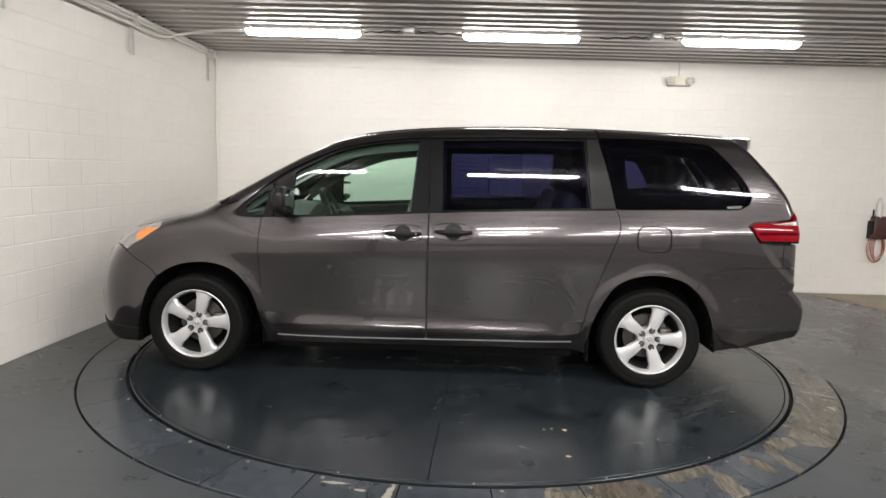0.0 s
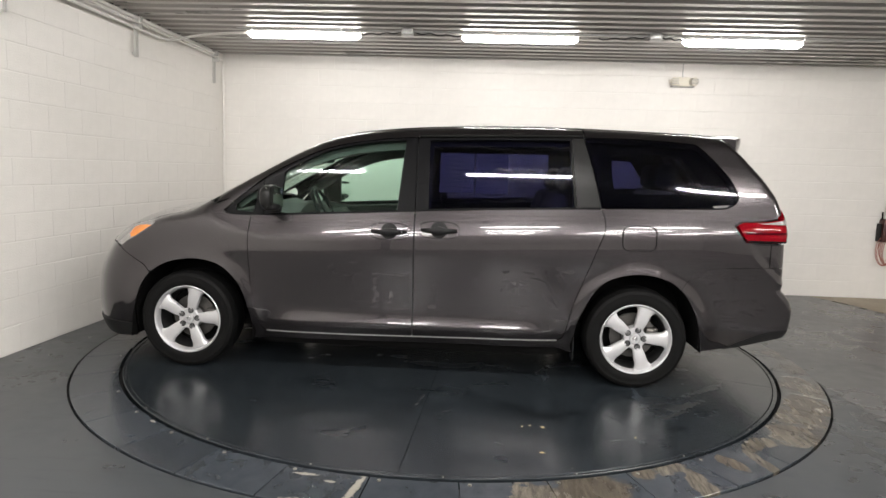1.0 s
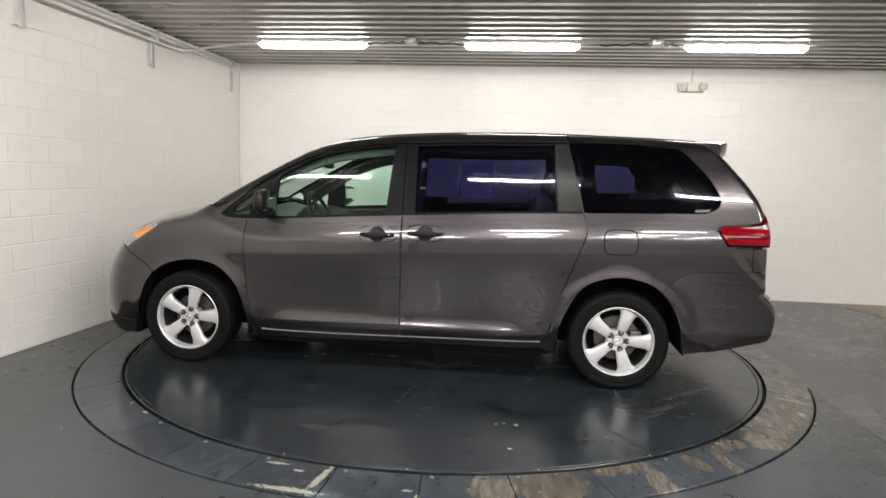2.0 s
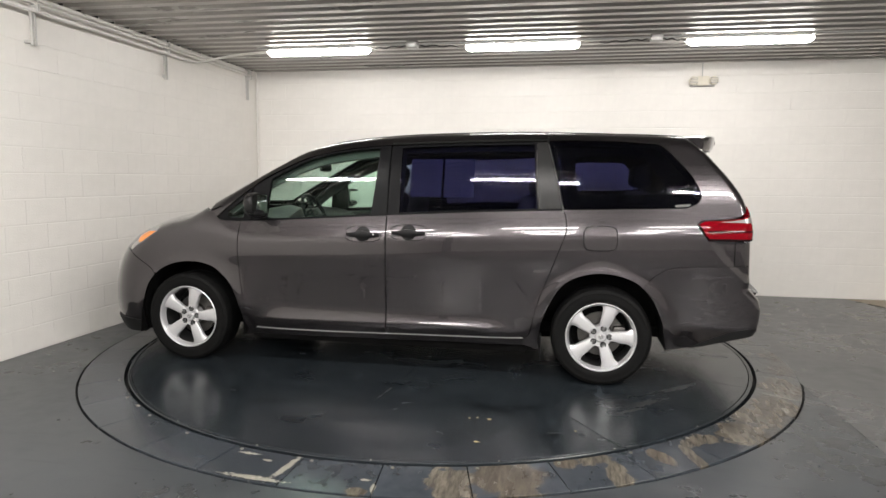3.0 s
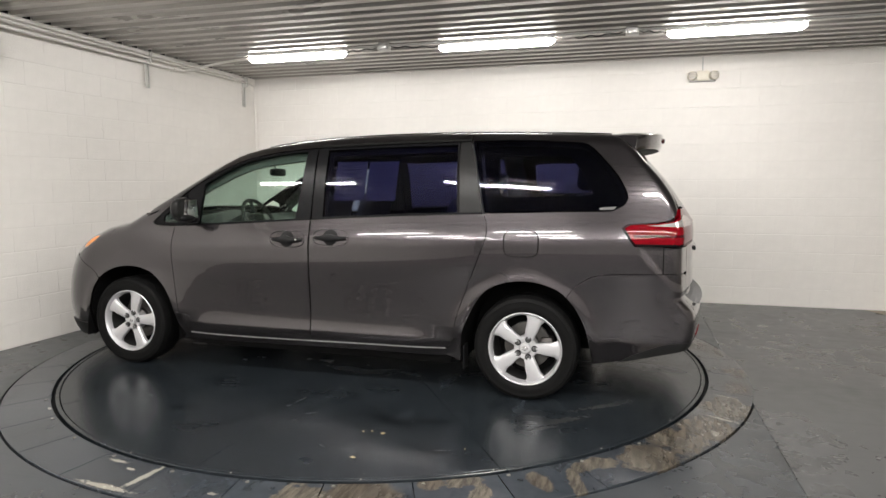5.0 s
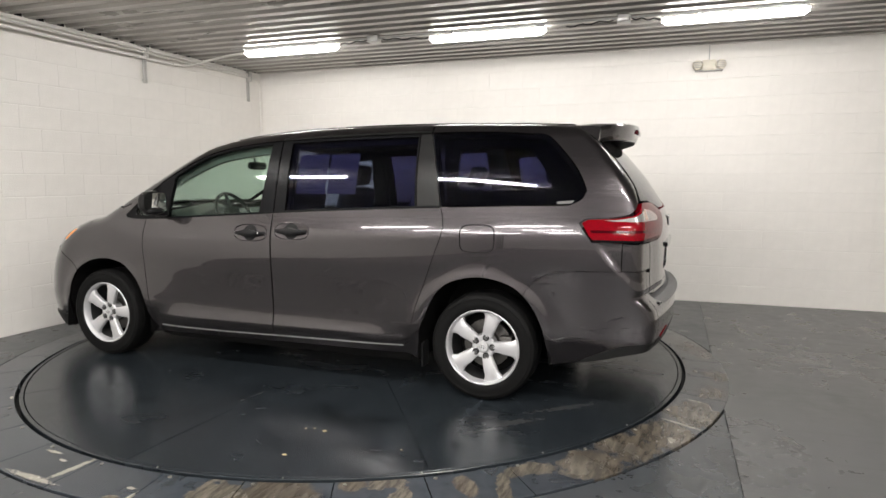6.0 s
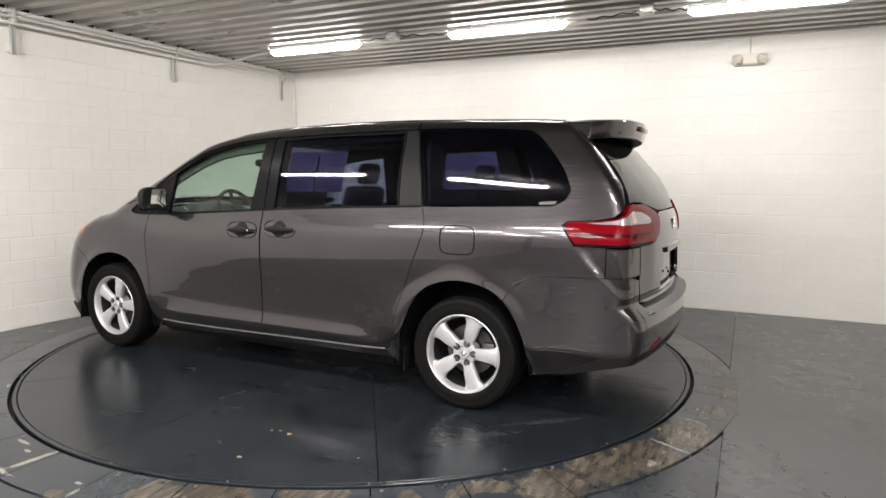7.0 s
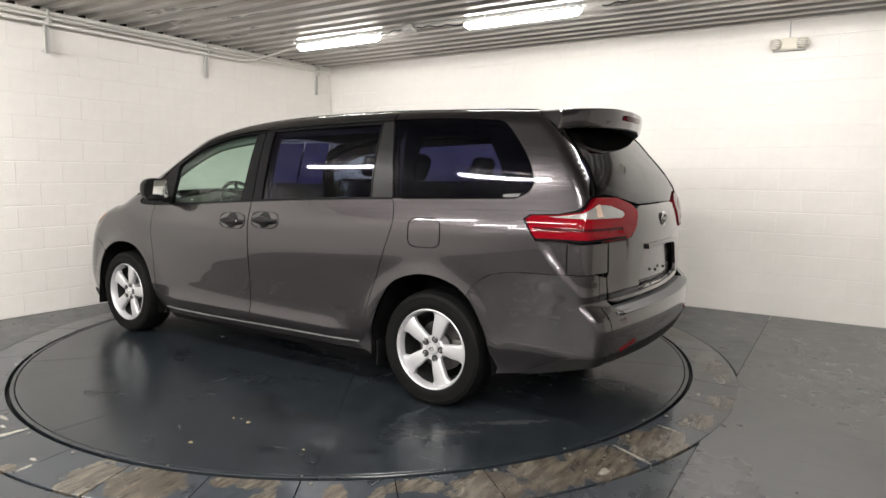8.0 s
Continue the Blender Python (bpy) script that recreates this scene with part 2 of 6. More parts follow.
WALL_PAINT = mat("wall_paint", (0.80, 0.775, 0.735), 0.42, noise_scale=1.3, spread=0.05, bump=0.5, bump_scale=70, piece=0.25)
JOINT_PAINT = mat("joint_paint", (0.77, 0.745, 0.705), 0.5, noise_scale=3, spread=0.05, bump=0.3, bump_scale=90)
FLOOR_PAINT = worn_floor("floor_paint", (0.037, 0.0413, 0.0448), 0.29)
EAST_FLOOR = worn_floor("east_floor_paint", (0.064, 0.0655, 0.066), 0.28)
DISC_PAINT = disc_deck("disc_paint", (0.0158, 0.0196, 0.0232), 0.22)
RING_PAINT = deck_paint("ring_paint", (0.035, 0.041, 0.0485), (0.085, 0.072, 0.056), 0.20)
# near-black for ground and gaps, and for painted shade in the rib ends
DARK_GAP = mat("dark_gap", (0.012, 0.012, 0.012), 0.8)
SCRAP = mat("dry_scrap", (0.28, 0.22, 0.11), 0.7, noise_scale=60, spread=0.4)
TAN_FLOOR = mat("tan_floor", (0.30, 0.25, 0.18), 0.5, noise_scale=3, spread=0.25, bump=0.1)
DECK_METAL = mat("deck_metal", (0.42, 0.405, 0.38), 0.30, metal=0.35, noise_scale=0.7, spread=0.12, bump=0.06, bump_scale=30, stretch=(0.25, 1, 1), rough_spread=0.06)
PIPE_PAINT = mat("pipe_paint", (0.80, 0.78, 0.74), 0.4, noise_scale=6, spread=0.06)
CHANNEL = mat("channel_steel", (0.60, 0.59, 0.57), 0.42, metal=0.3, noise_scale=12, spread=0.12)
GALV = mat("galvanised", (0.50, 0.50, 0.49), 0.38, metal=0.7, noise_scale=12, spread=0.15)
DECK_BOLT = mat("deck_bolt", (0.16, 0.15, 0.13), 0.45, metal=0.5, noise_scale=30, spread=0.3)
LAMP_GLOW = glow("lamp_glow", (1.0, 0.965, 0.93), LAMP_POWER)
MID_GLOW = glow("mid_lamp_glow", (1.0, 0.965, 0.93), MID_POWER)
BRIGHT_GLOW = glow("bright_lamp_glow", (1.0, 0.965, 0.93), BACK_POWER)
LAMP_BODY = mat("lamp_body", (0.55, 0.54, 0.52), 0.4, noise_scale=8, spread=0.05)
CABLE = mat("cable", (0.02, 0.02, 0.02), 0.5, noise_scale=20, spread=0.1)
IVORY = mat("ivory_plastic", (0.72, 0.68, 0.58), 0.4, noise_scale=10, spread=0.05)
LENS_PLASTIC = mat("lens_plastic", (0.45, 0.44, 0.42), 0.15, noise_scale=10, spread=0.05)

PAINT = mat("grey_mica_paint", (0.052, 0.0468, 0.0500), 0.26, metal=0.92, coat=1.0, noise_scale=2.0, spread=0.04, bump=0.006, bump_scale=900, spec=0.3, coat_rough=0.012)
BLACK_TRIM = mat("black_trim", (0.006, 0.006, 0.0065), 0.26, noise_scale=8, spread=0.1, spec=0.07)
SATIN_TRIM = mat("satin_trim", (0.011, 0.011, 0.0108), 0.30, metal=0.0, spec=0.16, noise_scale=6, spread=0.12, bump=0.05, bump_scale=300)
PLASTIC = mat("black_plastic", (0.008, 0.008, 0.0085), 0.42, spec=0.16, noise_scale=10, spread=0.15, bump=0.15, bump_scale=400)
VALANCE = mat("valance_plastic", (0.011, 0.011, 0.011), 0.45, spec=0.18, noise_scale=8, spread=0.12, bump=0.1, bump_scale=300)
LINER = mat("liner", (0.005, 0.005, 0.005), 0.9, spec=0.05, noise_scale=10, spread=0.2)
RUBBER = mat("tyre_rubber", (0.0055, 0.0055, 0.0055), 0.6, spec=0.07, noise_scale=14, spread=0.2, bump=0.15, bump_scale=200)
ALLOY = mat("silver_alloy", (0.52, 0.52, 0.53), 0.40, metal=0.55, coat=0.4, noise_scale=10, spread=0.04)
DARK_ALLOY = mat("dark_alloy", (0.055, 0.055, 0.055), 0.4, metal=0.7, noise_scale=14, spread=0.15)
NUT = mat("lug_nut", (0.20, 0.20, 0.20), 0.3, metal=0.9, noise_scale=40, spread=0.1)
IRON = mat("brake_iron", (0.10, 0.095, 0.09), 0.5, metal=0.8, noise_scale=20, spread=0.3)
CHROME = mat("chrome", (0.75, 0.75, 0.75), 0.08, metal=1.0)
CLEAR_LENS = mat("clear_lens", (0.40, 0.39, 0.38), 0.14, metal=0.55, coat=0.4, noise_scale=25, spread=0.25, stretch=(1, 1, 0.3))
AMBER_LENS = mat("amber_lens", (0.72, 0.23, 0.035), 0.15, coat=0.6, noise_scale=30, spread=0.12)
RED_LENS = mat("red_lens", (0.15, 0.0020, 0.006), 0.04, spec=0.15, coat=0.0, noise_scale=9, spread=0.15)
DARK_RED_LENS = mat("dark_red_lens", (0.040, 0.001, 0.003), 0.05, spec=0.15, coat=0.0, noise_scale=9, spread=0.12)
TAG_GREY = mat("tag_grey", (0.10, 0.10, 0.10), 0.6, noise_scale=30, spread=0.1)
STEP_GREY = mat("step_grey", (0.20, 0.20, 0.20), 0.5, noise_scale=20, spread=0.15, bump=0.3, bump_scale=300)
FRONT_GLASS = glass("green_glass", (0.87, 0.97, 0.92))
PRIVACY_GLASS = glass("privacy_glass", (0.40, 0.405, 0.535))
SCREEN_GLASS = glass("windscreen_glass", (0.90, 0.96, 0.93))
REAR_GLASS = glass("rear_glass", (0.34, 0.36, 0.38))
MIRROR = mat("mirror_glass", (0.85, 0.88, 0.86), 0.02, metal=1.0)
CLOTH = mat("grey_cloth", (0.17, 0.165, 0.155), 0.85, noise_scale=20, spread=0.15, bump=0.3, bump_scale=400)
DARK_CLOTH = mat("dark_cloth", (0.05, 0.05, 0.05), 0.85, noise_scale=20, spread=0.15, bump=0.3, bump_scale=400)
DASH = mat("dash_plastic", (0.022, 0.022, 0.022), 0.55, noise_scale=10, spread=0.12, bump=0.15, bump_scale=400)
LINING = mat("roof_lining", (0.08, 0.078, 0.072), 0.9, noise_scale=10, spread=0.08)
PAPER = mat("paper", (0.26, 0.26, 0.30), 0.7, noise_scale=10, spread=0.04)
INK = mat("ink", (0.13, 0.13, 0.16), 0.7)
HOLDER_RED = mat("holder_red", (0.055, 0.016, 0.013), 0.4, noise_scale=14, spread=0.2)
RED_CORD = mat("red_cord", (0.34, 0.10, 0.07), 0.5, noise_scale=20, spread=0.15)
CLEAR_PLASTIC = mat("clear_plastic", (0.7, 0.7, 0.7), 0.1, coat=1.0, noise_scale=20, spread=0.05)


# ---- mesh helpers ----
def obj(name, mesh, material, parent=None, label=""):
    if material and not mesh.materials:
        mesh.materials.append(material)
    ob = new(name, mesh)
    if parent:
        ob.parent = parent
    if label:
        ob["label"] = label
    return ob


def part(name, bm, material, parent=None, label="", smooth=True):
    me = bpy.data.meshes.new(name)
    bm.normal_update()
    bm.to_mesh(me)
    bm.free()
    if smooth:
        me.shade_smooth()
        me.set_sharp_from_angle(angle=radians(35))
    return obj(name, me, material, parent, label)


def box(bm, lo, hi, bevel=0.0, segs=2, m=None):
    geom = bmesh.ops.create_cube(bm, size=1.0)["verts"]
    c, s = [(a + b) / 2 for a, b in zip(lo, hi)], [abs(b - a) for a, b in zip(lo, hi)]
    for v in geom:
        v.co = Vector([v.co[i] * s[i] + c[i] for i in range(3)])
    if bevel:
        edges = {e for v in geom for e in v.link_edges}
        out = bmesh.ops.bevel(bm, geom=list(edges), offset=bevel, segments=segs, profile=0.5, affect="EDGES", clamp_overlap=True)
        geom = list({v for f in out["faces"] for v in f.verts} | {v for v in geom if v.is_valid})
    if m:
        done = set()
        for v in geom:
            if v not in done:
                done.add(v)
        bmesh.ops.transform(bm, matrix=m, verts=list(done))
    return bm


def boxed(lo, hi, bevel=0.0, segs=2, m=None):
    return box(bmesh.new(), lo, hi, bevel, segs, m)


def tube(bm, pts, r, n=10):
    """A round bar along a line of points."""
    pts = [Vector(p) for p in pts]
    rings = []
    up = Vector((0, 0, 1))
    for i, p in enumerate(pts):
        d = (pts[min(i + 1, len(pts) - 1)] - pts[max(i - 1, 0)]).normalized()
        a = d.cross(up if abs(d.z) < 0.95 else Vector((1, 0, 0))).normalized()
        b = d.cross(a).normalized()
        rings.append([bm.verts.new(p + r * (math.cos(k * 2 * math.pi / n) * a + math.sin(k * 2 * math.pi / n) * b)) for k in range(n)])
    for q, w in zip(rings, rings[1:]):
        for k in range(n):
            bm.faces.new((q[k], q[(k + 1) % n], w[(k + 1) % n], w[k]))
    bm.faces.new(rings[0])
    bm.faces.new(rings[-1][::-1])
    bmesh.ops.recalc_face_normals(bm, faces=bm.faces[:])
    return bm


def lathe(bm, profile, n=64, m=None, close=False):
    """Turns a profile of (radius, height) about the y axis."""
    rings = []
    for r, h in profile:
        rings.append([bm.verts.new((r * math.cos(k * 2 * math.pi / n), h, r * math.sin(k * 2 * math.pi / n))) for k in range(n)])
    pairs = list(zip(rings, rings[1:])) + ([(rings[-1], rings[0])] if close else [])
    for q, w in pairs:
        for k in range(n):
            bm.faces.new((q[k], q[(k + 1) % n], w[(k + 1) % n], w[k]))
    if not close:
        for ring in (rings[0], rings[-1]):
            bm.faces.new(ring)
    bmesh.ops.recalc_face_normals(bm, faces=bm.faces[:])
    if m:
        bmesh.ops.transform(bm, matrix=m, verts=[v for ring in rings for v in ring])
    return bm


def spline(pts, n=5):
    """A smooth line through points of the plane, n steps between each two."""
    p = [pts[0], *pts, pts[-1]]
    out = []
    for i in range(1, len(p) - 2):
        a, b, c, d = (np.array(p[i + k], float) for k in (-1, 0, 1, 2))
        for k in range(n):
            t = k / n
            out.append(tuple(0.5 * (2 * b + (c - a) * t + (2 * a - 5 * b + 4 * c - d) * t * t + (3 * b - a - 3 * c + d) * t ** 3)))
    return out + [tuple(pts[-1])]


# ---- the room ----
X0, X1, Y0, Y1, CEIL = -2.89, 8.6, -13.4, 8.40, 2.80
TABLE = (0.212, 5.448)
R_DISC, R_RING = 2.430, 2.740


def quad_sheet(name, corners, material, label, kind="structure", thick=0.2, down=(0, 0, -1)):
    bm = bmesh.new()
    a = [bm.verts.new(c) for c in corners]
    b = [bm.verts.new(Vector(c) + Vector(down) * thick) for c in corners]
    bm.faces.new(a)
    bm.faces.new(b[::-1])
    for i in range(4):
        bm.faces.new((a[i], b[i], b[(i + 1) % 4], a[(i + 1) % 4]))
    bmesh.ops.recalc_face_normals(bm, faces=bm.faces[:])
    return tagged(part(name, bm, material, smooth=False), label, "", "", kind)


def floor_slab(x_lo, x_hi, material):
    """A slab of the floor with the round pit of the turntable cut out of it."""
    bm = bmesh.new()
    n = 320
    cx, cy = TABLE
    arc = [(cx + R_RING * math.cos(k * 2 * math.pi / n), cy + R_RING * math.sin(k * 2 * math.pi / n)) for k in range(n)]
    loops = [[(x_lo, Y0), (x_hi, Y0), (x_hi, Y1), (x_lo, Y1)]]
    inside = [p for p in arc if x_lo < p[0] < x_hi]
    edges = []
    if len(inside) == n:
        loops.append(arc)
    elif inside:
        k = next(i for i in range(n) if arc[i][0] >= x_hi and arc[(i + 1) % n][0] < x_hi)
        ordered = [arc[(k + 1 + i) % n] for i in range(n) if arc[(k + 1 + i) % n][0] < x_hi]
        dy = math.sqrt(R_RING ** 2 - (x_hi - cx) ** 2)
        loops = [[(x_lo, Y0), (x_hi, Y0), (x_hi, cy - dy)] + ordered[::-1] + [(x_hi, cy + dy), (x_hi, Y1), (x_lo, Y1)]]
    for lp in loops:
        vs = [bm.verts.new((x, y, 0)) for x, y in lp]
        edges += [bm.edges.new((vs[i], vs[(i + 1) % len(vs)])) for i in range(len(vs))]
    bmesh.ops.triangle_fill(bm, use_beauty=True, edges=edges)
    for f in bm.faces:
        if f.normal.z < 0:
            f.normal_flip()
    return part("floor", bm, material, smooth=False)


JOINT_X = 2.865
tagged(floor_slab(X0 - 0.2, JOINT_X - 0.0022, FLOOR_PAINT), "dark grey painted concrete floor slab round the turntable", "", "", "structure")
tagged(quad_sheet("floor", [(JOINT_X + 0.0022, Y0, 0), (X1, Y0, 0), (X1, Y1, 0), (JOINT_X + 0.0022, Y1, 0)], EAST_FLOOR, "dark grey painted concrete floor slab beside the joint"), kind="structure")
tagged(quad_sheet("subfloor", [(X0 - 0.3, Y0 - 0.2, -0.05), (X1 + 0.2, Y0 - 0.2, -0.05), (X1 + 0.2, Y1 + 0.2, -0.05), (X0 - 0.3, Y1 + 0.2, -0.05)], DARK_GAP, "dark ground below the floor joints"), kind="structure")


def tan_patch():
    bm = bmesh.new()
    pts = spline([(4.60, 8.365), (4.70, 8.15), (4.85, 7.80), (5.0, 7.35), (5.6, 6.9), (6.6, 6.7), (7.6, 6.8), (8.4, 6.9)], 4) + [(8.58, 8.365)]
    bm.faces.new([bm.verts.new((x, y, 0.004)) for x, y in pts])
    bmesh.ops.triangulate(bm, faces=bm.faces[:])
    for f in bm.faces:
        if f.normal.z < 0:
            f.normal_flip()
    return tagged(part("floor_patch", bm, TAN_FLOOR, smooth=False), "bare tan strip of unpainted concrete along the wall", "floor", "", "structure")


tan_patch()

# turntable: ten wedge plates in the disc, thirty-eight plates in the fixed ring
turntable = tagged(new("turntable"), "round dark grey painted vehicle turntable set flush in the floor", "turntable")
turntable.location = (*TABLE, 0)


def ring_piece(a0, a1, r0, r1, z, depth, steps, chamfer=0.003, fall=0.0):
    bm = bmesh.new()
    rows = []
    prof = [(r0 + 0.0001, z - depth), (r0 + 0.0001, z - chamfer), (r0 + chamfer, z), (r1 - chamfer, z - fall), (r1, z - fall - chamfer), (r1, z - fall - depth)]
    for k in range(steps + 1):
        a = a0 + (a1 - a0) * k / steps
        rows.append([bm.verts.new((r * math.cos(a), r * math.sin(a), h)) for r, h in prof])
    for q, w in zip(rows, rows[1:]):
        for i in range(len(prof) - 1):
            bm.faces.new((q[i], q[i + 1], w[i + 1], w[i]))
    bm.faces.new(rows[0])
    bm.faces.new(rows[-1][::-1])
    bmesh.ops.recalc_face_normals(bm, faces=bm.faces[:])
    return bm


for k in range(10):
    a0 = radians(-90 - 3.3 + 36 * k)
    part("disc_plate", ring_piece(a0 + 0.0011, a0 + radians(36) - 0.0011, 0.03, R_DISC - 0.032, 0.020, 0.05, 12, 0.002), DISC_PAINT, turntable, smooth=False)
part("disc_rim", ring_piece(0, 2 * math.pi, R_DISC - 0.028, R_DISC - 0.004, 0.022, 0.05, 128, 0.004), DISC_PAINT, turntable, "raised steel rim round the disc", smooth=False)
part("groove", ring_piece(0, 2 * math.pi, R_DISC - 0.06, R_RING + 0.02, -0.035, 0.01, 128), DARK_GAP, turntable, "dark gap round the disc", smooth=False)
ring_mesh = None
for k in range(38):
    a0 = radians(-90 + 3.4) + k * 2 * math.pi / 38
    if ring_mesh is None:
        p0 = part("ring_plate", ring_piece(0.0012, 2 * math.pi / 38 - 0.0012, R_DISC + 0.018, R_RING - 0.014, 0.019, 0.06, 6, 0.003, 0.014), RING_PAINT, turntable, smooth=False)
        ring_mesh = p0.data
    else:
        p0 = obj("ring_plate", ring_mesh, None, turntable)
    p0.rotation_euler = (0, 0, a0)
bm = bmesh.new()
for k in range(38):
    a = radians(-90 + 3.4) + (k + 0.12) * 2 * math.pi / 38
    bmesh.ops.create_cone(bm, cap_ends=True, segments=8, radius1=0.011, radius2=0.009, depth=0.008, matrix=Matrix.Translation(((R_DISC + 0.045) * math.cos(a), (R_DISC + 0.045) * math.sin(a), 0.018)))
tagged(part("bolts", bm, DECK_BOLT, turntable, "small flat bolt heads on the ring plates"), kind="stuff")
bm = bmesh.new()
for k in range(24):
    a = k * 2 * math.pi / 24 + 0.03
    bmesh.ops.create_cone(bm, cap_ends=True, segments=8, radius1=0.005, radius2=0.0035, depth=0.004, matrix=Matrix.Translation(((R_DISC - 0.016) * math.cos(a), (R_DISC - 0.016) * math.sin(a), 0.024)))
tagged(part("rivets", bm, DECK_BOLT, turntable, "small rivets on the disc rim"), kind="stuff")

# ceiling deck: ribs along x
bm = bmesh.new()
PITCH = 0.205
prof = []
y = Y0
while y < Y1:
    for dy, dz in ((0.0, 0.0), (0.085, 0.0), (0.105, 0.030), (0.185, 0.030)):
        if y + dy < Y1 - 0.001:
            prof.append((y + dy, CEIL + dz))
    y += PITCH
prof.append((Y1, prof[-1][1]))
row0 = [bm.verts.new((X0 - 0.05, y, z)) for y, z in prof]
row1 = [bm.verts.new((X1, y, z)) for y, z in prof]
for i in range(len(prof) - 1):
    bm.faces.new((row0[i], row0[i + 1], row1[i + 1], row1[i]))
top = [bm.verts.new((x, y, CEIL + 0.2)) for x, y in ((X0 - 0.25, Y0 - 0.2), (X1 + 0.2, Y0 - 0.2), (X1 + 0.2, Y1 + 0.2), (X0 - 0.25, Y1 + 0.2))]
bm.faces.new(top)
tagged(part("ceiling", bm, DECK_METAL, smooth=False), "grey ribbed sheet-metal deck ceiling with a dull sheen", "", "", "structure")


# ---- block walls ----
BL, BH = 0.4064, 0.2032


def block_mesh(w, h, name):
    """A painted block: its face, with worn edges, 2 mm proud of the joints."""
    c, j, d = 0.006, 0.0010, 0.0019
    cx, jx = 0.0004, 0.0002
    bm = bmesh.new()
    o = [(jx, j), (w - jx, j), (w - jx, h - j), (jx, h - j)]
    i = [(jx + cx, j + c), (w - jx - cx, j + c), (w - jx - cx, h - j - c), (jx + cx, h - j - c)]
    back = [bm.verts.new((x, 0.03, z)) for x, z in o]
    out = [bm.verts.new((x, 0.0, z)) for x, z in o]
    inn = [bm.verts.new((x, -d, z)) for x, z in i]
    bm.faces.new(inn)
    for k in range(4):
        n = (k + 1) % 4
        bm.faces.new((out[k], out[n], inn[n], inn[k]))
        bm.faces.new((back[k], back[n], out[n], out[k]))
    bmesh.ops.recalc_face_normals(bm, faces=bm.faces[:])
    me = bpy.data.meshes.new(name)
    bm.to_mesh(me)
    bm.free()
    me.materials.append(WALL_PAINT)
    return me


BLOCK = block_mesh(BL, BH, "block")
END_BLOCK = block_mesh(BL / 2, BH, "block")

wall_north = quad_sheet("wall_north", [(X0 - 0.2, Y1, -0.05), (X1, Y1, -0.05), (X1, Y1, CEIL + 0.2), (X0 - 0.2, Y1, CEIL + 0.2)], JOINT_PAINT, "white painted concrete block wall behind the minivan", down=(0, 1, 0))
tagged(quad_sheet("wall_east", [(X1, Y0, -0.05), (X1, Y1, -0.05), (X1, Y1, CEIL + 0.2), (X1, Y0, CEIL + 0.2)], WALL_PAINT, "white painted wall", down=(1, 0, 0)))
tagged(quad_sheet("wall_south", [(X0 - 0.2, Y0, -0.05), (X1, Y0, -0.05), (X1, Y0, CEIL + 0.2), (X0 - 0.2, Y0, CEIL + 0.2)], WALL_PAINT, "white painted wall", down=(0, -1, 0)))
# the west wall stands slightly out of square
WEST0, WEST1 = -2.955, -2.845
west_at = lambda y: WEST0 + (WEST1 - WEST0) * (y - 4.2) / (Y1 - 4.2)
wall_west = quad_sheet("wall_west", [(west_at(Y0), Y0, -0.05), (west_at(Y1 + 0.1), Y1 + 0.1, -0.05), (west_at(Y1 + 0.1), Y1 + 0.1, CEIL + 0.2), (west_at(Y0), Y0, CEIL + 0.2)], JOINT_PAINT, "white painted concrete block side wall", down=(-1, 0, 0))


def lay_blocks(parent, at, n, rows, first_joined):
    """Courses in running bond. at(s, z) gives the pose of a block's lower corner s metres along the wall."""
    rest = bmesh.new()
    for r in range(rows):
        s = -(BL / 2 if r % 2 else 0.0)
        course, tip = random.uniform(-0.0010, 0.0010), random.uniform(-0.15, 0.15)
        for k in range(n + (r % 2)):
            pose_m = at(s + k * BL, r * BH) @ pose(0, course + random.uniform(-0.00025, 0.00025), 0, tip + random.uniform(-0.04, 0.04))
            if k < first_joined:
                ob = obj("block", BLOCK, None, parent)
                ob.matrix_local = pose_m
            else:
                tmp = len(rest.verts)
                rest.from_mesh(BLOCK)
                rest.verts.ensure_lookup_table()
                bmesh.ops.transform(rest, matrix=pose_m, verts=rest.verts[tmp:])
    if rest.verts:
        tagged(part("more_blocks", rest, WALL_PAINT, parent, smooth=False), kind="stuff")
    else:
        rest.free()


# ---- lamps and fixtures ----
def make_lamp(shine):
    """A four-foot vapour-tight ceiling lamp: grey back, rounded glowing cover, end clips."""
    lamp = tagged(new("ceiling_lamp"), "glowing white tubular LED lamp on the metal ceiling", "lamp", "ceiling lamps")
    bm = bmesh.new()
    n = 10
    rows = []
    for k in range(25):
        t = -1 + 2 * k / 24
        x = 0.58 * (math.copysign(abs(t) ** 0.9, t))
        s = max(0.25, min(1.0, (0.585 - abs(x)) / 0.05)) ** 0.5
        rows.append([bm.verts.new((x, 0.048 * s * math.cos(math.pi * i / n), -0.058 * s * math.sin(math.pi * i / n) ** 0.8)) for i in range(n + 1)])
    for q, w in zip(rows, rows[1:]):
        for i in range(n):
            bm.faces.new((q[i], q[i + 1], w[i + 1], w[i]))
    bm.faces.new(rows[0])
    bm.faces.new(rows[-1][::-1])
    bmesh.ops.recalc_face_normals(bm, faces=bm.faces[:])
    part("cover", bm, shine, lamp, "glowing frosted cover")
    part("housing", boxed((-0.575, -0.058, 0.0), (0.575, 0.058, 0.032), 0.012), LAMP_BODY, lamp, "grey plastic housing")
    for x in (-0.4, 0.4):
        part("hanger", boxed((x - 0.02, -0.03, 0.03), (x + 0.02, 0.03, 0.06), 0.003), GALV, lamp)
    return lamp


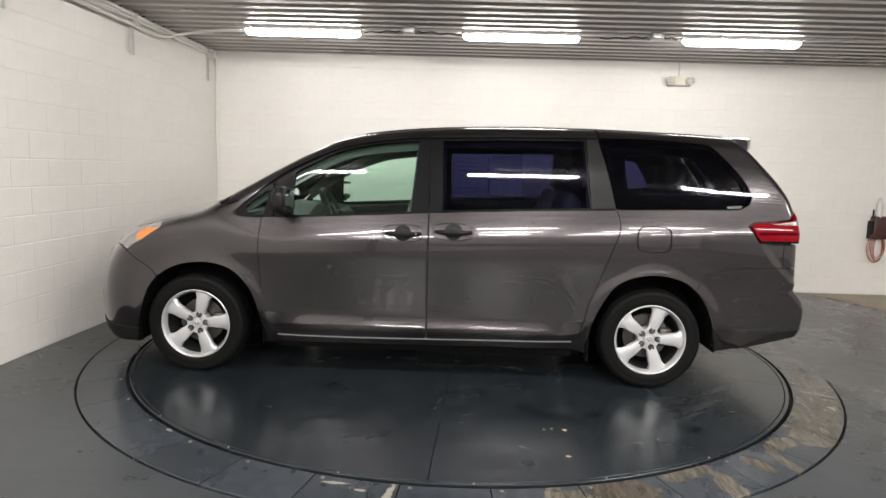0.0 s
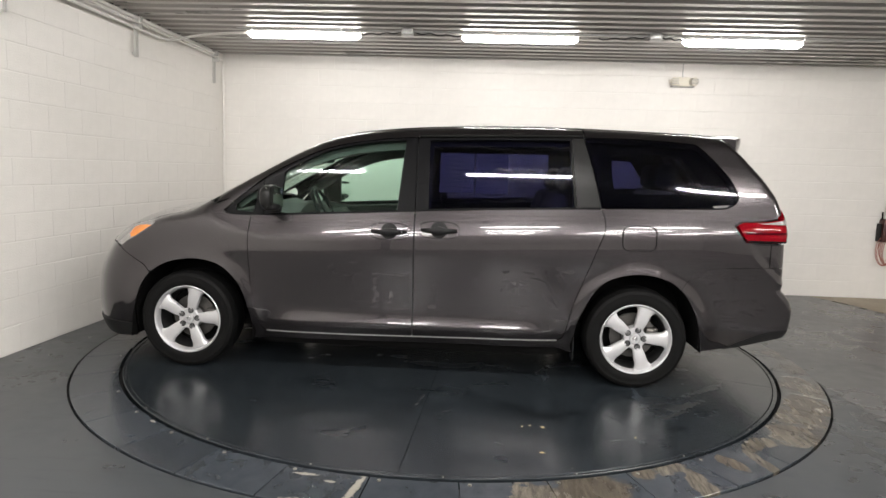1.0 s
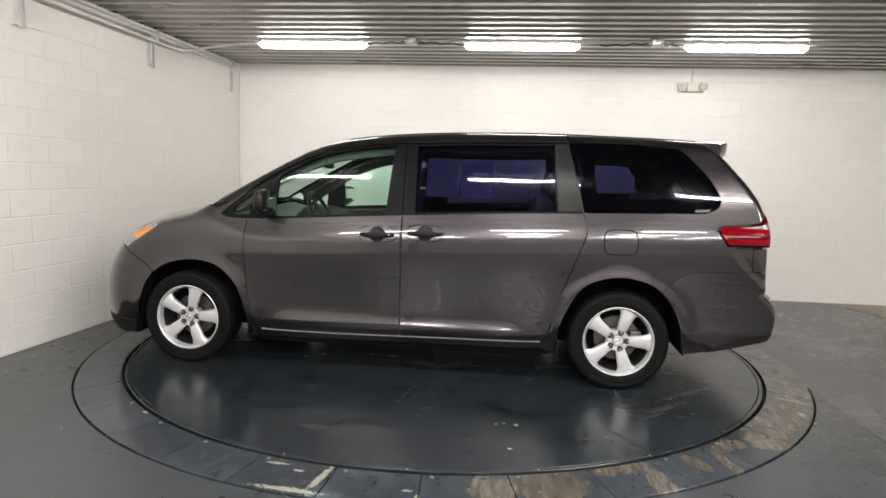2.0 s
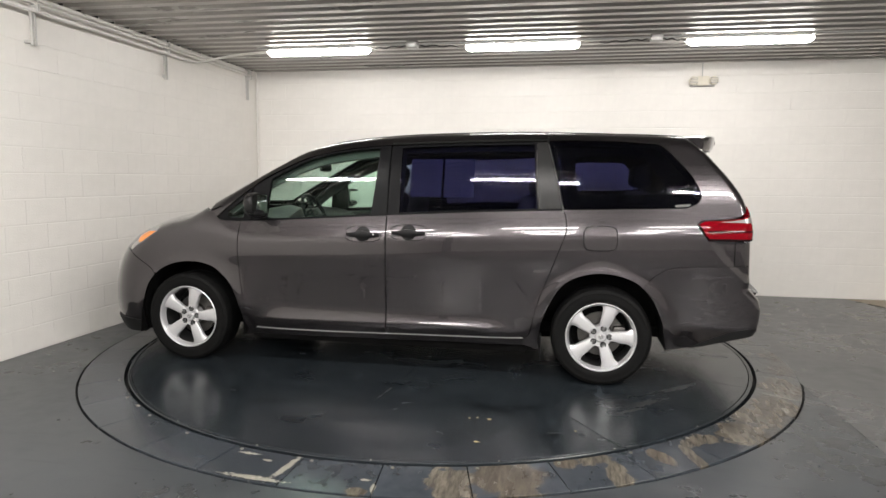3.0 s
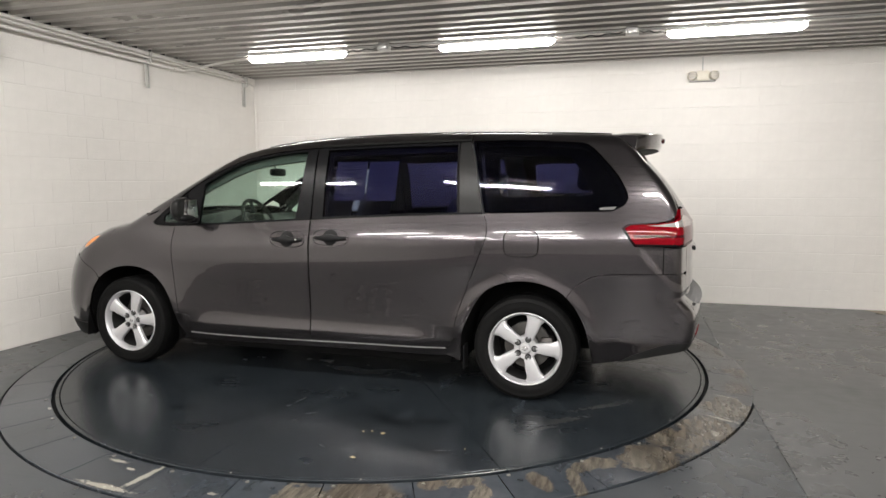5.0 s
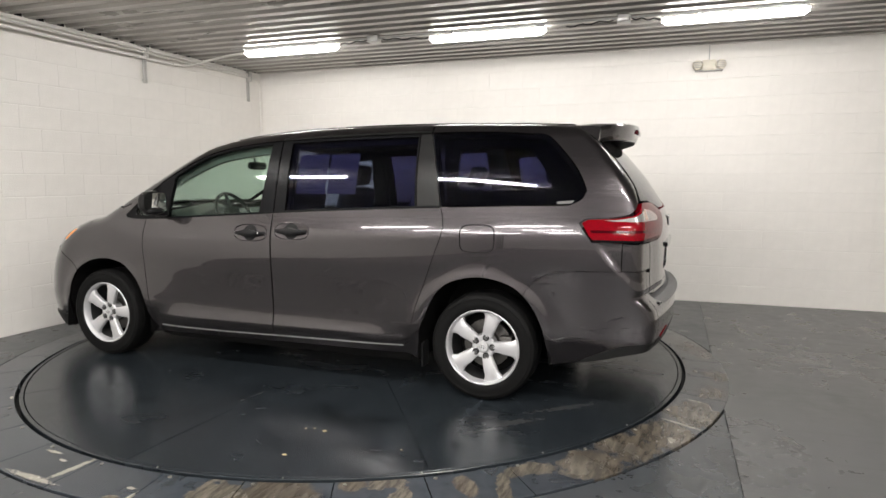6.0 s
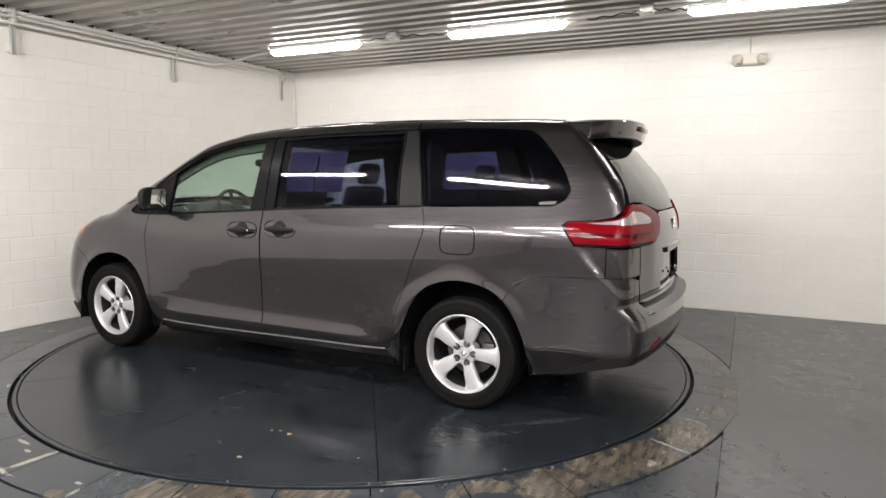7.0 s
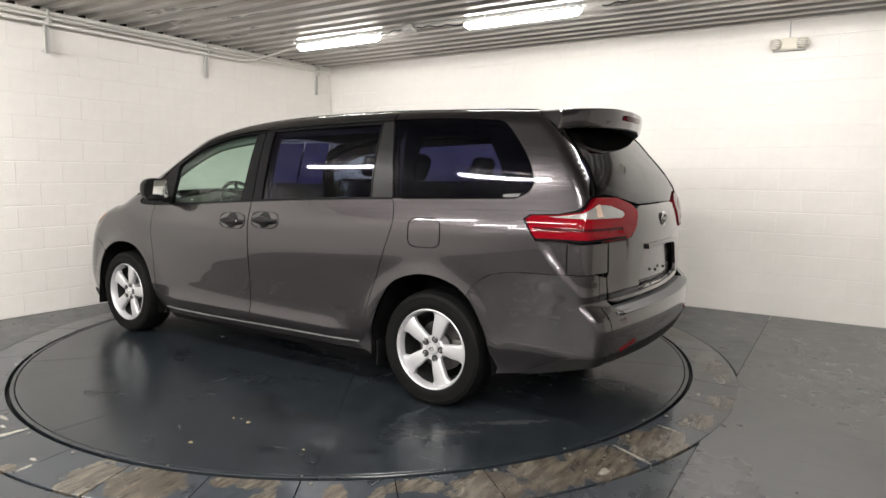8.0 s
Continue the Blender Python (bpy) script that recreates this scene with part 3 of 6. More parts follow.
LAMP_Z = 2.795
lamp = make_lamp(LAMP_GLOW)
lamp.matrix_basis = pose(-1.41, 6.93, LAMP_Z - 0.02)
mid_lamp = make_lamp(MID_GLOW)
mid_lamp.matrix_basis = pose(-1.41, 2.6, LAMP_Z - 0.02)
bright_lamp = make_lamp(BRIGHT_GLOW)
bright_lamp.matrix_basis = pose(-1.41, 0.05, LAMP_Z - 0.02)
for y in (6.93, 2.6, 0.05, -2.1, -4.3, -6.5):
    for k in range(3 if y > 5 else 4):
        x = -1.41 + 2.19 * k
        if k == 0 and y in (6.93, 2.6, 0.05):
            continue
        copy_thing(lamp if y > 5 else mid_lamp if y > 2 else bright_lamp, pose(x, y, LAMP_Z - 0.02))


def ceiling_run(y):
    """Cable pipe along the ceiling with a steel box between each two lamps."""
    run = tagged(new("ceiling_conduit"), "thin grey steel cable pipe run along the ceiling beside the lamps", "conduit")
    run.location = (0, y, 2.775)
    part("pipe", tube(bmesh.new(), [(-2.05, 0, 0), (2.0, 0, 0), (4.6, 0, 0)], 0.011), GALV, run)
    for x in (-1.9, -1.0, 0.5, 1.3, 2.7, 3.5):
        part("clip", boxed((x - 0.012, -0.02, -0.014), (x + 0.012, 0.02, 0.018), 0.003), GALV, run)
    return run


def junction_box(x, y):
    jb = tagged(new("junction_box"), "small grey steel junction box on the ceiling conduit", "junction box", "ceiling boxes")
    jb.location = (x, y, 2.77)
    part("body", boxed((-0.055, -0.05, -0.032), (0.055, 0.05, 0.025), 0.004), GALV, jb)
    part("cover_plate", boxed((-0.058, -0.053, -0.038), (0.058, 0.053, -0.033), 0.002), GALV, jb)
    return jb


def lamp_lead(x0, x1, y0, y1):
    lead = []
    for k in range(13):
        t = k / 12
        lead.append((x0 + (x1 - x0) * t, y0 + (y1 - y0) * t * t, 2.775 - 0.018 * math.sin(t * 9.0) ** 2 - 0.01 * math.sin(math.pi * t)))
    return tagged(part("lamp_cable", tube(bmesh.new(), lead, 0.006, 8), CABLE), "slack black cable from the junction box to a lamp", "cable", "lamp cables")


ceiling_run(6.76)
for x in (-0.335, 2.08):
    junction_box(x, 6.76)
    lamp_lead(x - 0.05, x - 0.52, 6.77, 6.90)
    lamp_lead(x + 0.05, x + 0.34 if x > 0 else x + 0.54, 6.77, 6.90)


def wall_pipes():
    """Pipes along the top of the west wall, held by hanging channels."""
    base = tagged(new("wall_conduits"), "white painted cable pipes along the top of the side wall", "conduit")
    for z, dx, r, y_end in ((2.755, 0.030, 0.017, 8.25), (2.715, 0.045, 0.012, 8.30), (2.665, 0.030, 0.015, 6.72)):
        part("pipe", tube(bmesh.new(), [(-2.862 + dx, y, z) for y in (1.0, 3.0, 5.0, y_end)], r), PIPE_PAINT, base)
    # the lower pipe swings up to the ceiling and runs to the lamps
    bend = [(6.72, 0.05, 2.665), (6.85, 0.06, 2.668), (7.0, 0.10, 2.70), (7.08, 0.20, 2.745), (7.10, 0.34, 2.77), (7.02, 0.60, 2.775), (6.95, 0.9, 2.775)]
    part("bend", tube(bmesh.new(), [(-2.87 + dx, y, z) for y, dx, z in bend], 0.013), PIPE_PAINT, base)
    drop = [(-2.817, 8.27, 2.715), (-2.815, 8.33, 2.70), (-2.815, 8.345, 2.66), (-2.817, 8.35, 2.45), (-2.82, 8.35, 1.2), (-2.82, 8.35, 0.02)]
    part("drop_pipe", tube(bmesh.new(), drop, 0.012), PIPE_PAINT, base)
    return base


wall_pipes()


def channel(y, z0, z1):
    """A slotted steel channel fixed upright on the wall."""
    ch = tagged(new("support_channel"), "short upright slotted steel channel holding the wall pipes", "bracket", "pipe channels")
    ch.matrix_basis = pose(max(-2.872, west_at(y) + 0.002), y, 0, 0, 0, -1.6)
    bm = bmesh.new()
    box(bm, (0.0, -0.021, z0), (0.003, 0.021, z1))
    for z in (z0 + 0.02, z1 - 0.06):
        box(bm, (-0.085 if y < 6 else -0.045 if y < 8 else -0.012, -0.012, z), (0.0, 0.012, z + 0.024))
    box(bm, (0.0, -0.021, z0), (0.022, -0.018, z1))
    box(bm, (0.0, 0.018, z0), (0.022, 0.021, z1))
    box(bm, (0.019, -0.021, z0), (0.022, -0.011, z1))
    box(bm, (0.019, 0.011, z0), (0.022, 0.021, z1))
    part("rail", bm, CHANNEL, ch, smooth=False)
    for z in (2.755, 2.69):
        part("strap", boxed((0.02, -0.012, z - 0.03), (0.075, 0.012, z + 0.022), 0.004), CHANNEL, ch)
    return ch


for y in (2.86, 4.62, 6.345, 8.11):
    channel(y, 2.405, 2.80)


def emergency_light():
    """A twin-head emergency light, high on the wall."""
    e = tagged(new("emergency_light"), "ivory plastic twin-head emergency light on the block wall", "emergency light")
    e.location = (2.86, Y1 - 0.004, 2.578)
    e.scale = (0.92, 0.92, 0.92)
    part("body", boxed((-0.075, -0.085, -0.058), (0.075, 0, 0.060), 0.012), IVORY, e)
    part("base", boxed((-0.15, -0.06, -0.066), (0.15, 0, -0.05), 0.006), LENS_PLASTIC, e)
    for s in (-1, 1):
        bm = bmesh.new()
        lathe(bm, [(0.012, -0.02), (0.05, -0.015), (0.056, 0.02), (0.052, 0.05), (0.02, 0.062)], 20, pose(s * 0.115, -0.075, 0.0, 180, 0, s * 22))
        hd = part("head", bm, IVORY, e)
        bm = bmesh.new()
        for k in range(4):
            box(bm, (s * 0.125 - 0.045, -0.145, -0.034 + k * 0.019), (s * 0.125 + 0.045, -0.128, -0.026 + k * 0.019), 0.003)
        part("lens", bm, LENS_PLASTIC, hd, "ribbed clear lens")
    part("feed_pipe", tube(bmesh.new(), [(0, -0.012, 0.06), (0, -0.012, 0.15), (0.0, -0.012, 0.235)], 0.006), GALV, e)
    return e


emergency_light()


def cord_holder():
    """A dark tapered wall holder with a clear bottle standing in it and thin red cord looped below."""
    h = tagged(new("cord_holder"), "dark red wall holder with clear bottle and looped thin red cord", "cord holder")
    h.location = (5.46, Y1 - 0.004, 0.0)
    bm = boxed((-0.11, -0.12, 0.72), (0.11, 0, 1.00), 0.010)
    for v in bm.verts:
        if v.co.z > 0.86:
            v.co.x *= 0.80
            v.co.y *= 0.85
    part("body", bm, HOLDER_RED, h, "dark brownish red tapered body")
    part("edge_strip", boxed((-0.122, -0.10, 0.72), (-0.108, -0.01, 0.94), 0.004), PLASTIC, h, "black edge strip")
    part("hook", tube(bmesh.new(), [(-0.085, -0.04, 0.98), (-0.10, -0.07, 1.02), (-0.115, -0.09, 1.08)], 0.009), PLASTIC, h, "black hook")
    bm = bmesh.new()
    lathe(bm, [(0.005, -0.12), (0.033, -0.12), (0.035, 0.05), (0.015, 0.09), (0.015, 0.13), (0.004, 0.13)], 20, pose(-0.03, -0.07, 1.10, 90))
    part("bottle", bm, CLEAR_PLASTIC, h, "clear plastic bottle")
    for k in range(6):
        pts = [(0.01 + (0.05 + 0.012 * k) * math.cos(a) - 0.012 * k, -0.05 - 0.010 * k, 0.60 + 0.012 * (k % 4) + (0.15 + 0.018 * (k % 3)) * math.sin(a)) for a in [2 * math.pi * i / 28 for i in range(29)]]
        part("cord", tube(bmesh.new(), pts, 0.0042, 6), RED_CORD, h, "looped thin red cord")
    return h


cord_holder()


# ---- the minivan's outer form ----
def curve(pts):
    """A smooth curve through (x, y) points, as a function."""
    p = np.array(sorted(pts), float); x, y = p[:, 0], p[:, 1]
    h = np.diff(x); d = np.diff(y) / h; m = np.zeros(len(x))
    m[0], m[-1] = d[0], d[-1]
    for i in range(1, len(x) - 1):
        m[i] = (d[i-1] * h[i] + d[i] * h[i-1]) / (h[i] + h[i-1])
    def at(q):
        q = np.asarray(q, float); c = np.clip(q, x[0], x[-1])
        i = np.clip(np.searchsorted(x, c) - 1, 0, len(x) - 2); t = (c - x[i]) / h[i]
        r = ((1 + 2*t) * (1-t)**2 * y[i] + t * (1-t)**2 * h[i] * m[i] + t*t * (3 - 2*t) * y[i+1] + t*t * (t-1) * h[i] * m[i+1])
        return r + np.where(q < x[0], (q - x[0]) * m[0], 0) + np.where(q > x[-1], (q - x[-1]) * m[-1], 0)
    return at

CROWN_LINE = curve([(-2.6, 1.665), (-2.2, 1.715), (-1.9, 1.734), (-1.5, 1.747), (-1.0, 1.757), (-0.5, 1.754), (-0.15, 1.744), (0.05, 1.733), (0.25, 1.716), (0.42, 1.695),
                    (0.6, 1.656), (0.8, 1.570), (1.0, 1.468), (1.2, 1.357), (1.38, 1.254), (1.50, 1.190), (1.62, 1.153), (1.76, 1.123), (1.9, 1.090), (2.02, 1.060), (2.14, 1.018), (2.3, 0.930), (2.4, 0.86)])
CROWN = curve([(-2.6, 0.05), (0.3, 0.05), (1.0, 0.066), (1.5, 0.06), (2.0, 0.05), (2.4, 0.05)])
SIDE = curve([(0.10, -0.10), (0.20, -0.055), (0.30, -0.022), (0.36, -0.004), (0.385, 0.0), (0.41, -0.0050), (0.44, -0.0105), (0.455, -0.0122), (0.47, -0.0132), (0.54, -0.0130), (0.65, -0.0090), (0.76, -0.002), (0.86, 0.003), (0.95, 0.001), (0.99, -0.0004),
              (1.01, -0.0019), (1.03, -0.0044), (1.05, -0.0079), (1.07, -0.0124), (1.10, -0.0205), (1.172, -0.0407), (1.19, -0.0457), (1.25, -0.061), (1.32, -0.080), (1.40, -0.104), (1.48, -0.1317), (1.56, -0.1637), (1.64, -0.1975), (1.72, -0.234), (1.80, -0.275)])
SIDE_END = curve([(0.10, -0.13), (0.20, -0.085), (0.30, -0.050), (0.40, -0.0235), (0.45, -0.0105), (0.47, -0.0078), (0.51, -0.0066), (0.62, -0.005), (0.76, -0.002), (0.86, 0.003), (0.95, 0.001), (0.99, -0.0004),
              (1.01, -0.0019), (1.03, -0.0044), (1.05, -0.0079), (1.07, -0.0124), (1.10, -0.0205), (1.172, -0.0407), (1.19, -0.0457), (1.25, -0.061), (1.32, -0.080), (1.40, -0.104), (1.48, -0.1317), (1.56, -0.1637), (1.64, -0.1975), (1.72, -0.234), (1.80, -0.275)])
PLAN = curve([(-2.7, 0.90), (-2.3, 0.935), (-1.9, 0.955), (-1.5, 0.962), (0.0, 0.966), (1.0, 0.966), (1.4, 0.962), (1.75, 0.945), (2.0, 0.93), (2.5, 0.87)])
REAR = curve([(1.75, -2.07), (1.65, -2.15), (1.576, -2.225), (1.486, -2.305), (1.378, -2.395), (1.25, -2.475), (1.14, -2.525), (1.0, -2.54), (0.85, -2.545), (0.76, -2.548), (0.71, -2.553), (0.675, -2.585), (0.64, -2.615), (0.60, -2.628), (0.52, -2.63), (0.43, -2.61), (0.35, -2.555), (0.27, -2.46)])
NOSE = curve([(0.10, 2.26), (0.16, 2.36), (0.25, 2.435), (0.36, 2.47), (0.50, 2.478), (0.62, 2.465), (0.75, 2.425), (0.86, 2.36), (0.95, 2.27), (1.05, 2.12)])

def smax(a, b, k):
    h = np.maximum(k - np.abs(a - b), 0) / k
    return np.maximum(a, b) + h * h * k * 0.25

SWEEP = curve([(-2.62, 0.69), (-2.52, 0.700), (-2.463, 0.722), (-2.396, 0.757), (-2.318, 0.822), (-2.259, 0.888), (-2.183, 0.981), (-2.10, 1.09)])


SHOULDER = curve([(1.25, 1.088), (1.062, 1.089), (0.545, 1.114), (-0.041, 1.149), (-0.6, 1.178), (-1.244, 1.202), (-1.824, 1.219), (-2.1, 1.226)])


def ease(t):
    t = np.clip(t, 0, 1)
    return t * t * (3 - 2 * t)


def shell(u, v, z, crease=1.0):
    """How far a point lies outside the body of the van; u forward, v to its left, z up. crease: how much the shoulder line rises."""
    v = np.abs(v)
    e = 1e-3; slope = (CROWN_LINE(u + e) - CROWN_LINE(u - e)) / (2 * e)
    top = (z - CROWN_LINE(u) + CROWN(u) * (v / 0.72) ** 2) / np.sqrt(1 + slope ** 2)
    flare = 0.0
    for c in (1.47, -1.505):
        r = np.hypot(u - c, z - 0.34)
        flare = flare + 0.014 * np.exp(-((r - 0.43) / 0.06) ** 2) * np.clip((z - 0.25) / 0.15, 0, 1)
    ends = ease((np.abs(u + 0.02) - 0.72) / 0.42)
    # the shoulder crease rises towards the rear with the window line
    lift = crease * (SHOULDER(np.clip(u, -2.1, 1.25)) - 1.178) * (1 - ease((u - 0.9) / 0.5)) * ease((z - 0.80) / 0.22) * (1 - ease((z - 1.24) / 0.34))
    side = (v - PLAN(u) - SIDE(z - lift) * (1 - ends) - SIDE_END(z - lift) * ends - flare) * 0.97
    side = side + 0.04 * np.maximum(z - 1.25, 0) * ease((-1.3 - u) / 0.8)
    high = ease((z - 1.14) / 0.18)
    low = ease((0.76 - z) / 0.06)
    rear = REAR(z) + 0.018 * high + 0.034 * low + (0.07 - 0.028 * high - 0.012 * low) * (v / 0.7) ** 2 - u
    nose = u - NOSE(z) + 0.13 * (v / 0.55) ** 2
    f = smax(side, top, 0.07)
    f = smax(f, rear * 0.95, 0.05)
    f = smax(f, nose * 0.9, 0.13)
    # hollow behind the rear flank, over the bumper's sweep
    rise = ease((z - SWEEP(u) + 0.008) / 0.065)
    f = f + 0.007 * rise * ease((-2.15 - u) / 0.10) * ease((1.06 - z) / 0.06) * ease((v - 0.50) / 0.2)
    return f


AXES = {"side": ((0, 1, 0), (1, 0, 0), (0, 0, 1), 0.2, 1.2), "rear": ((-1, 0, 0), (0, 1, 0), (0, 0, 1), 1.9, 2.8), "top": ((0, 0, 1), (1, 0, 0), (0, 1, 0), 0.6, 1.95),
        "nose": ((1, 0, 0), (0, 1, 0), (0, 0, 1), 1.5, 2.7), "corner": ((-0.66, 0.7513, 0), (0.7513, 0.66, 0), (0, 0, 1), 1.5, 2.7)}


def lay(points, axis, inset, crease=1.0):
    """Points of a drawing plane, laid on the outer form along an axis; gives places and outward normals."""
    w, a, b, lo, hi = AXES[axis]
    w, a, b = np.array(w, float), np.array(a, float), np.array(b, float)
    base = np.outer(points[:, 0], a) + np.outer(points[:, 1], b)
    l, h = np.full(len(points), lo), np.full(len(points), hi)
    for _ in range(34):
        m = (l + h) / 2
        p = base + m[:, None] * w
        out = shell(p[:, 0], p[:, 1], p[:, 2]) > -inset
        h, l = np.where(out, m, h), np.where(out, l, m)
    p = base + ((l + h) / 2)[:, None] * w
    e = 0.002
    n = np.stack([shell(*(p + e * d).T, crease) - shell(*(p - e * d).T, crease) for d in np.eye(3)], 1)
    return p, n / np.linalg.norm(n, axis=1)[:, None]


def shrink(loop, g):
    """Draws a closed outline in by g; a hole (clockwise) grows by it."""
    p = np.array(loop, float)
    d = np.roll(p, -1, 0) - p
    d /= np.linalg.norm(d, axis=1)[:, None] + 1e-12
    n = np.stack([-d[:, 1], d[:, 0]], 1)
    m = n + np.roll(n, 1, 0)
    m /= np.maximum(np.linalg.norm(m, axis=1), 0.5)[:, None]
    return p + g * m


def area(loop):
    p = np.array(loop, float)
    q = np.roll(p, -1, 0)
    return float((p[:, 0] * q[:, 1] - q[:, 0] * p[:, 1]).sum())


def patch(outline, axis, inset=0.0, thick=0.02, gap=0.0024, step=0.03, holes=(), mirror=False, bulge=0.0, rise=None, crease=1.0):
    """Vertices, faces and normals of a panel of the body: the outline laid on the outer form and given thickness."""
    loops = [outline if area(outline) > 0 else outline[::-1]] + [h if area(h) < 0 else h[::-1] for h in holes]
    bm = bmesh.new()
    edges = []
    for lp in loops:
        lp = shrink(lp, gap)
        keep = [q for i, q in enumerate(lp) if np.linalg.norm(q - lp[i - 1]) > 1e-4]
        vs = [bm.verts.new((q[0], q[1], 0)) for q in keep]
        edges += [bm.edges.new((vs[i], vs[(i + 1) % len(vs)])) for i in range(len(vs))]
    bmesh.ops.triangle_fill(bm, use_beauty=True, edges=edges)
    co = np.array([v.co[:2] for v in bm.verts])
    for k in (0, 1):
        lo, hi = co[:, k].min(), co[:, k].max()
        n = max(1, int((hi - lo) / (rise if k and rise else step)))
        for i in range(1, n):
            c = [0, 0, 0]
            c[k] = lo + (hi - lo) * i / n
            d = [0, 0, 0]
            d[k] = 1
            bmesh.ops.bisect_plane(bm, geom=bm.verts[:] + bm.edges[:] + bm.faces[:], dist=1e-5, plane_co=c, plane_no=d)
    bm.verts.index_update()
    pts = np.array([v.co[:2] for v in bm.verts])
    rim = [(e.verts[0].index, e.verts[1].index) for e in bm.edges if len(e.link_faces) == 1]
    faces = [[v.index for v in f.verts] for f in bm.faces]
    bm.free()
    p, nrm = lay(pts, axis, inset, crease)
    if bulge:
        c = (pts - (pts.min(0) + pts.max(0)) / 2) / ((pts.max(0) - pts.min(0)) / 2)
        p = p + nrm * (bulge * np.clip(1 - (c ** 2).max(1), 0, 1))[:, None]
    q = p - nrm * thick
    n = len(p)
    verts = np.concatenate([p, q])
    polys, loops_n = [], []
    for f in faces:
        g = np.cross(p[f[1]] - p[f[0]], p[f[2]] - p[f[0]])
        if g @ nrm[f[0]] < 0:
            f = f[::-1]
        polys.append(f)
        loops_n += [nrm[i] for i in f]
        polys.append([i + n for i in f[::-1]])
        loops_n += [-nrm[i] for i in f[::-1]]
    mid = p.mean(0)
    for a, b in rim:
        face = [a, b, b + n, a + n]
        g = np.cross(verts[b] - verts[a], verts[a + n] - verts[a])
        g = g / (np.linalg.norm(g) + 1e-12)
        polys.append(face)
        loops_n += [g] * 4
    loops_n = np.array(loops_n)
    if mirror:
        verts = verts * (1, -1, 1)
        flipped, out, k = [], [], 0
        for f in polys:
            flipped.append(f[::-1])
            out.append(loops_n[k:k + len(f)][::-1] * (1, -1, 1))
            k += len(f)
        polys, loops_n = flipped, np.concatenate(out)
    return verts, polys, loops_n


def panel(name, pieces, material, parent, label=""):
    """One mesh out of one or more patches."""
    verts, polys, normals, k = [], [], [], 0
    for v, f, n in pieces:
        verts.append(v)
        polys += [[i + k for i in q] for q in f]
        normals.append(n)
        k += len(v)
    me = bpy.data.meshes.new(name)
    me.from_pydata(np.concatenate(verts).tolist(), [], polys)
    me.shade_smooth()
    me.normals_split_custom_set(np.concatenate(normals).tolist())
    return obj(name, me, material, parent, label)


# ---- outlines, in metres forward of mid-wheelbase and above the floor ----
BELT = curve([(1.25, 1.088), (1.062, 1.089), (0.545, 1.114), (-0.041, 1.149), (-0.6, 1.178), (-1.244, 1.202), (-1.824, 1.219), (-2.1, 1.226)])
GLASS_TOP = [(1.244, 1.112), (1.12, 1.227), (0.947, 1.361), (0.764, 1.460), (0.58, 1.539), (0.393, 1.586), (0.206, 1.613), (0.0, 1.630), (-0.113, 1.634), (-0.6, 1.649), (-1.132, 1.657), (-1.4, 1.656), (-1.658, 1.646), (-1.842, 1.631)]
HEAD = curve(GLASS_TOP)
QUARTER_REAR = [(-1.800, 1.636), (-1.862, 1.625), (-1.948, 1.549), (-2.053, 1.424), (-2.106, 1.318), (-2.104, 1.285), (-2.083, 1.252), (-2.025, 1.224)]
DOOR_FRONT = [(1.060, 1.085), (1.073, 0.954), (1.073, 0.842), (1.060, 0.654), (1.031, 0.464), (0.998, 0.345), (0.975, 0.316), (0.935, 0.305)]
DOOR_REAR = [(-1.246, 1.199), (-1.262, 1.160), (-1.271, 1.110), (-1.267, 1.047), (-1.220, 0.918), (-1.151, 0.732), (-1.088, 0.562), (-1.058, 0.429), (-1.040, 0.365), (-1.015, 0.335), (-0.975, 0.327)]
ARCH_FRONT = [(1.058, 0.240), (1.060, 0.385), (1.096, 0.530), (1.150, 0.638), (1.244, 0.730), (1.343, 0.770), (1.469, 0.780), (1.625, 0.751), (1.746, 0.682), (1.830, 0.575), (1.880, 0.400), (1.900, 0.222)]
ARCH_REAR = [(-1.108, 0.240), (-1.113, 0.399), (-1.145, 0.508), (-1.224, 0.663), (-1.326, 0.749), (-1.503, 0.788), (-1.686, 0.753), (-1.803, 0.663), (-1.884, 0.515), (-1.911, 0.390), (-1.925, 0.284)]
BUMPER_SEAM = [(-1.770, 0.694), (-1.815, 0.757), (-1.886, 0.812), (-1.950, 0.836), (-2.016, 0.846), (-2.171, 0.852), (-2.320, 0.856)]
ROOF_EDGE = curve([(1.42, 0.76), (1.2, 0.735), (0.8, 0.70), (0.4, 0.66), (0.0, 0.64), (-1.0, 0.63), (-1.8, 0.62), (-2.1, 0.61)])


def top_z(u, v):
    return lay(np.array([[u, v]], float), "top", 0.0)[0][0][2]


def side_v(u, z):
    return lay(np.array([[u, z]], float), "side", 0.0)[0][0][1]


def rear_u(v, z):
    return lay(np.array([[v, z]], float), "rear", 0.0)[0][0][0]


def eave(u):
    """The roof's outer edge as seen from the side."""
    return (u, top_z(u, float(ROOF_EDGE(u))))


def steps(a, b, n):
    return [a + (b - a) * i / n for i in range(n + 1)]


minivan = tagged(new("minivan"), "dark grey metallic minivan with silver five-spoke wheels parked on the turntable", "minivan")
minivan.matrix_basis = pose(-0.0257, 5.3744, 0.0, 0, 0, 178.957)

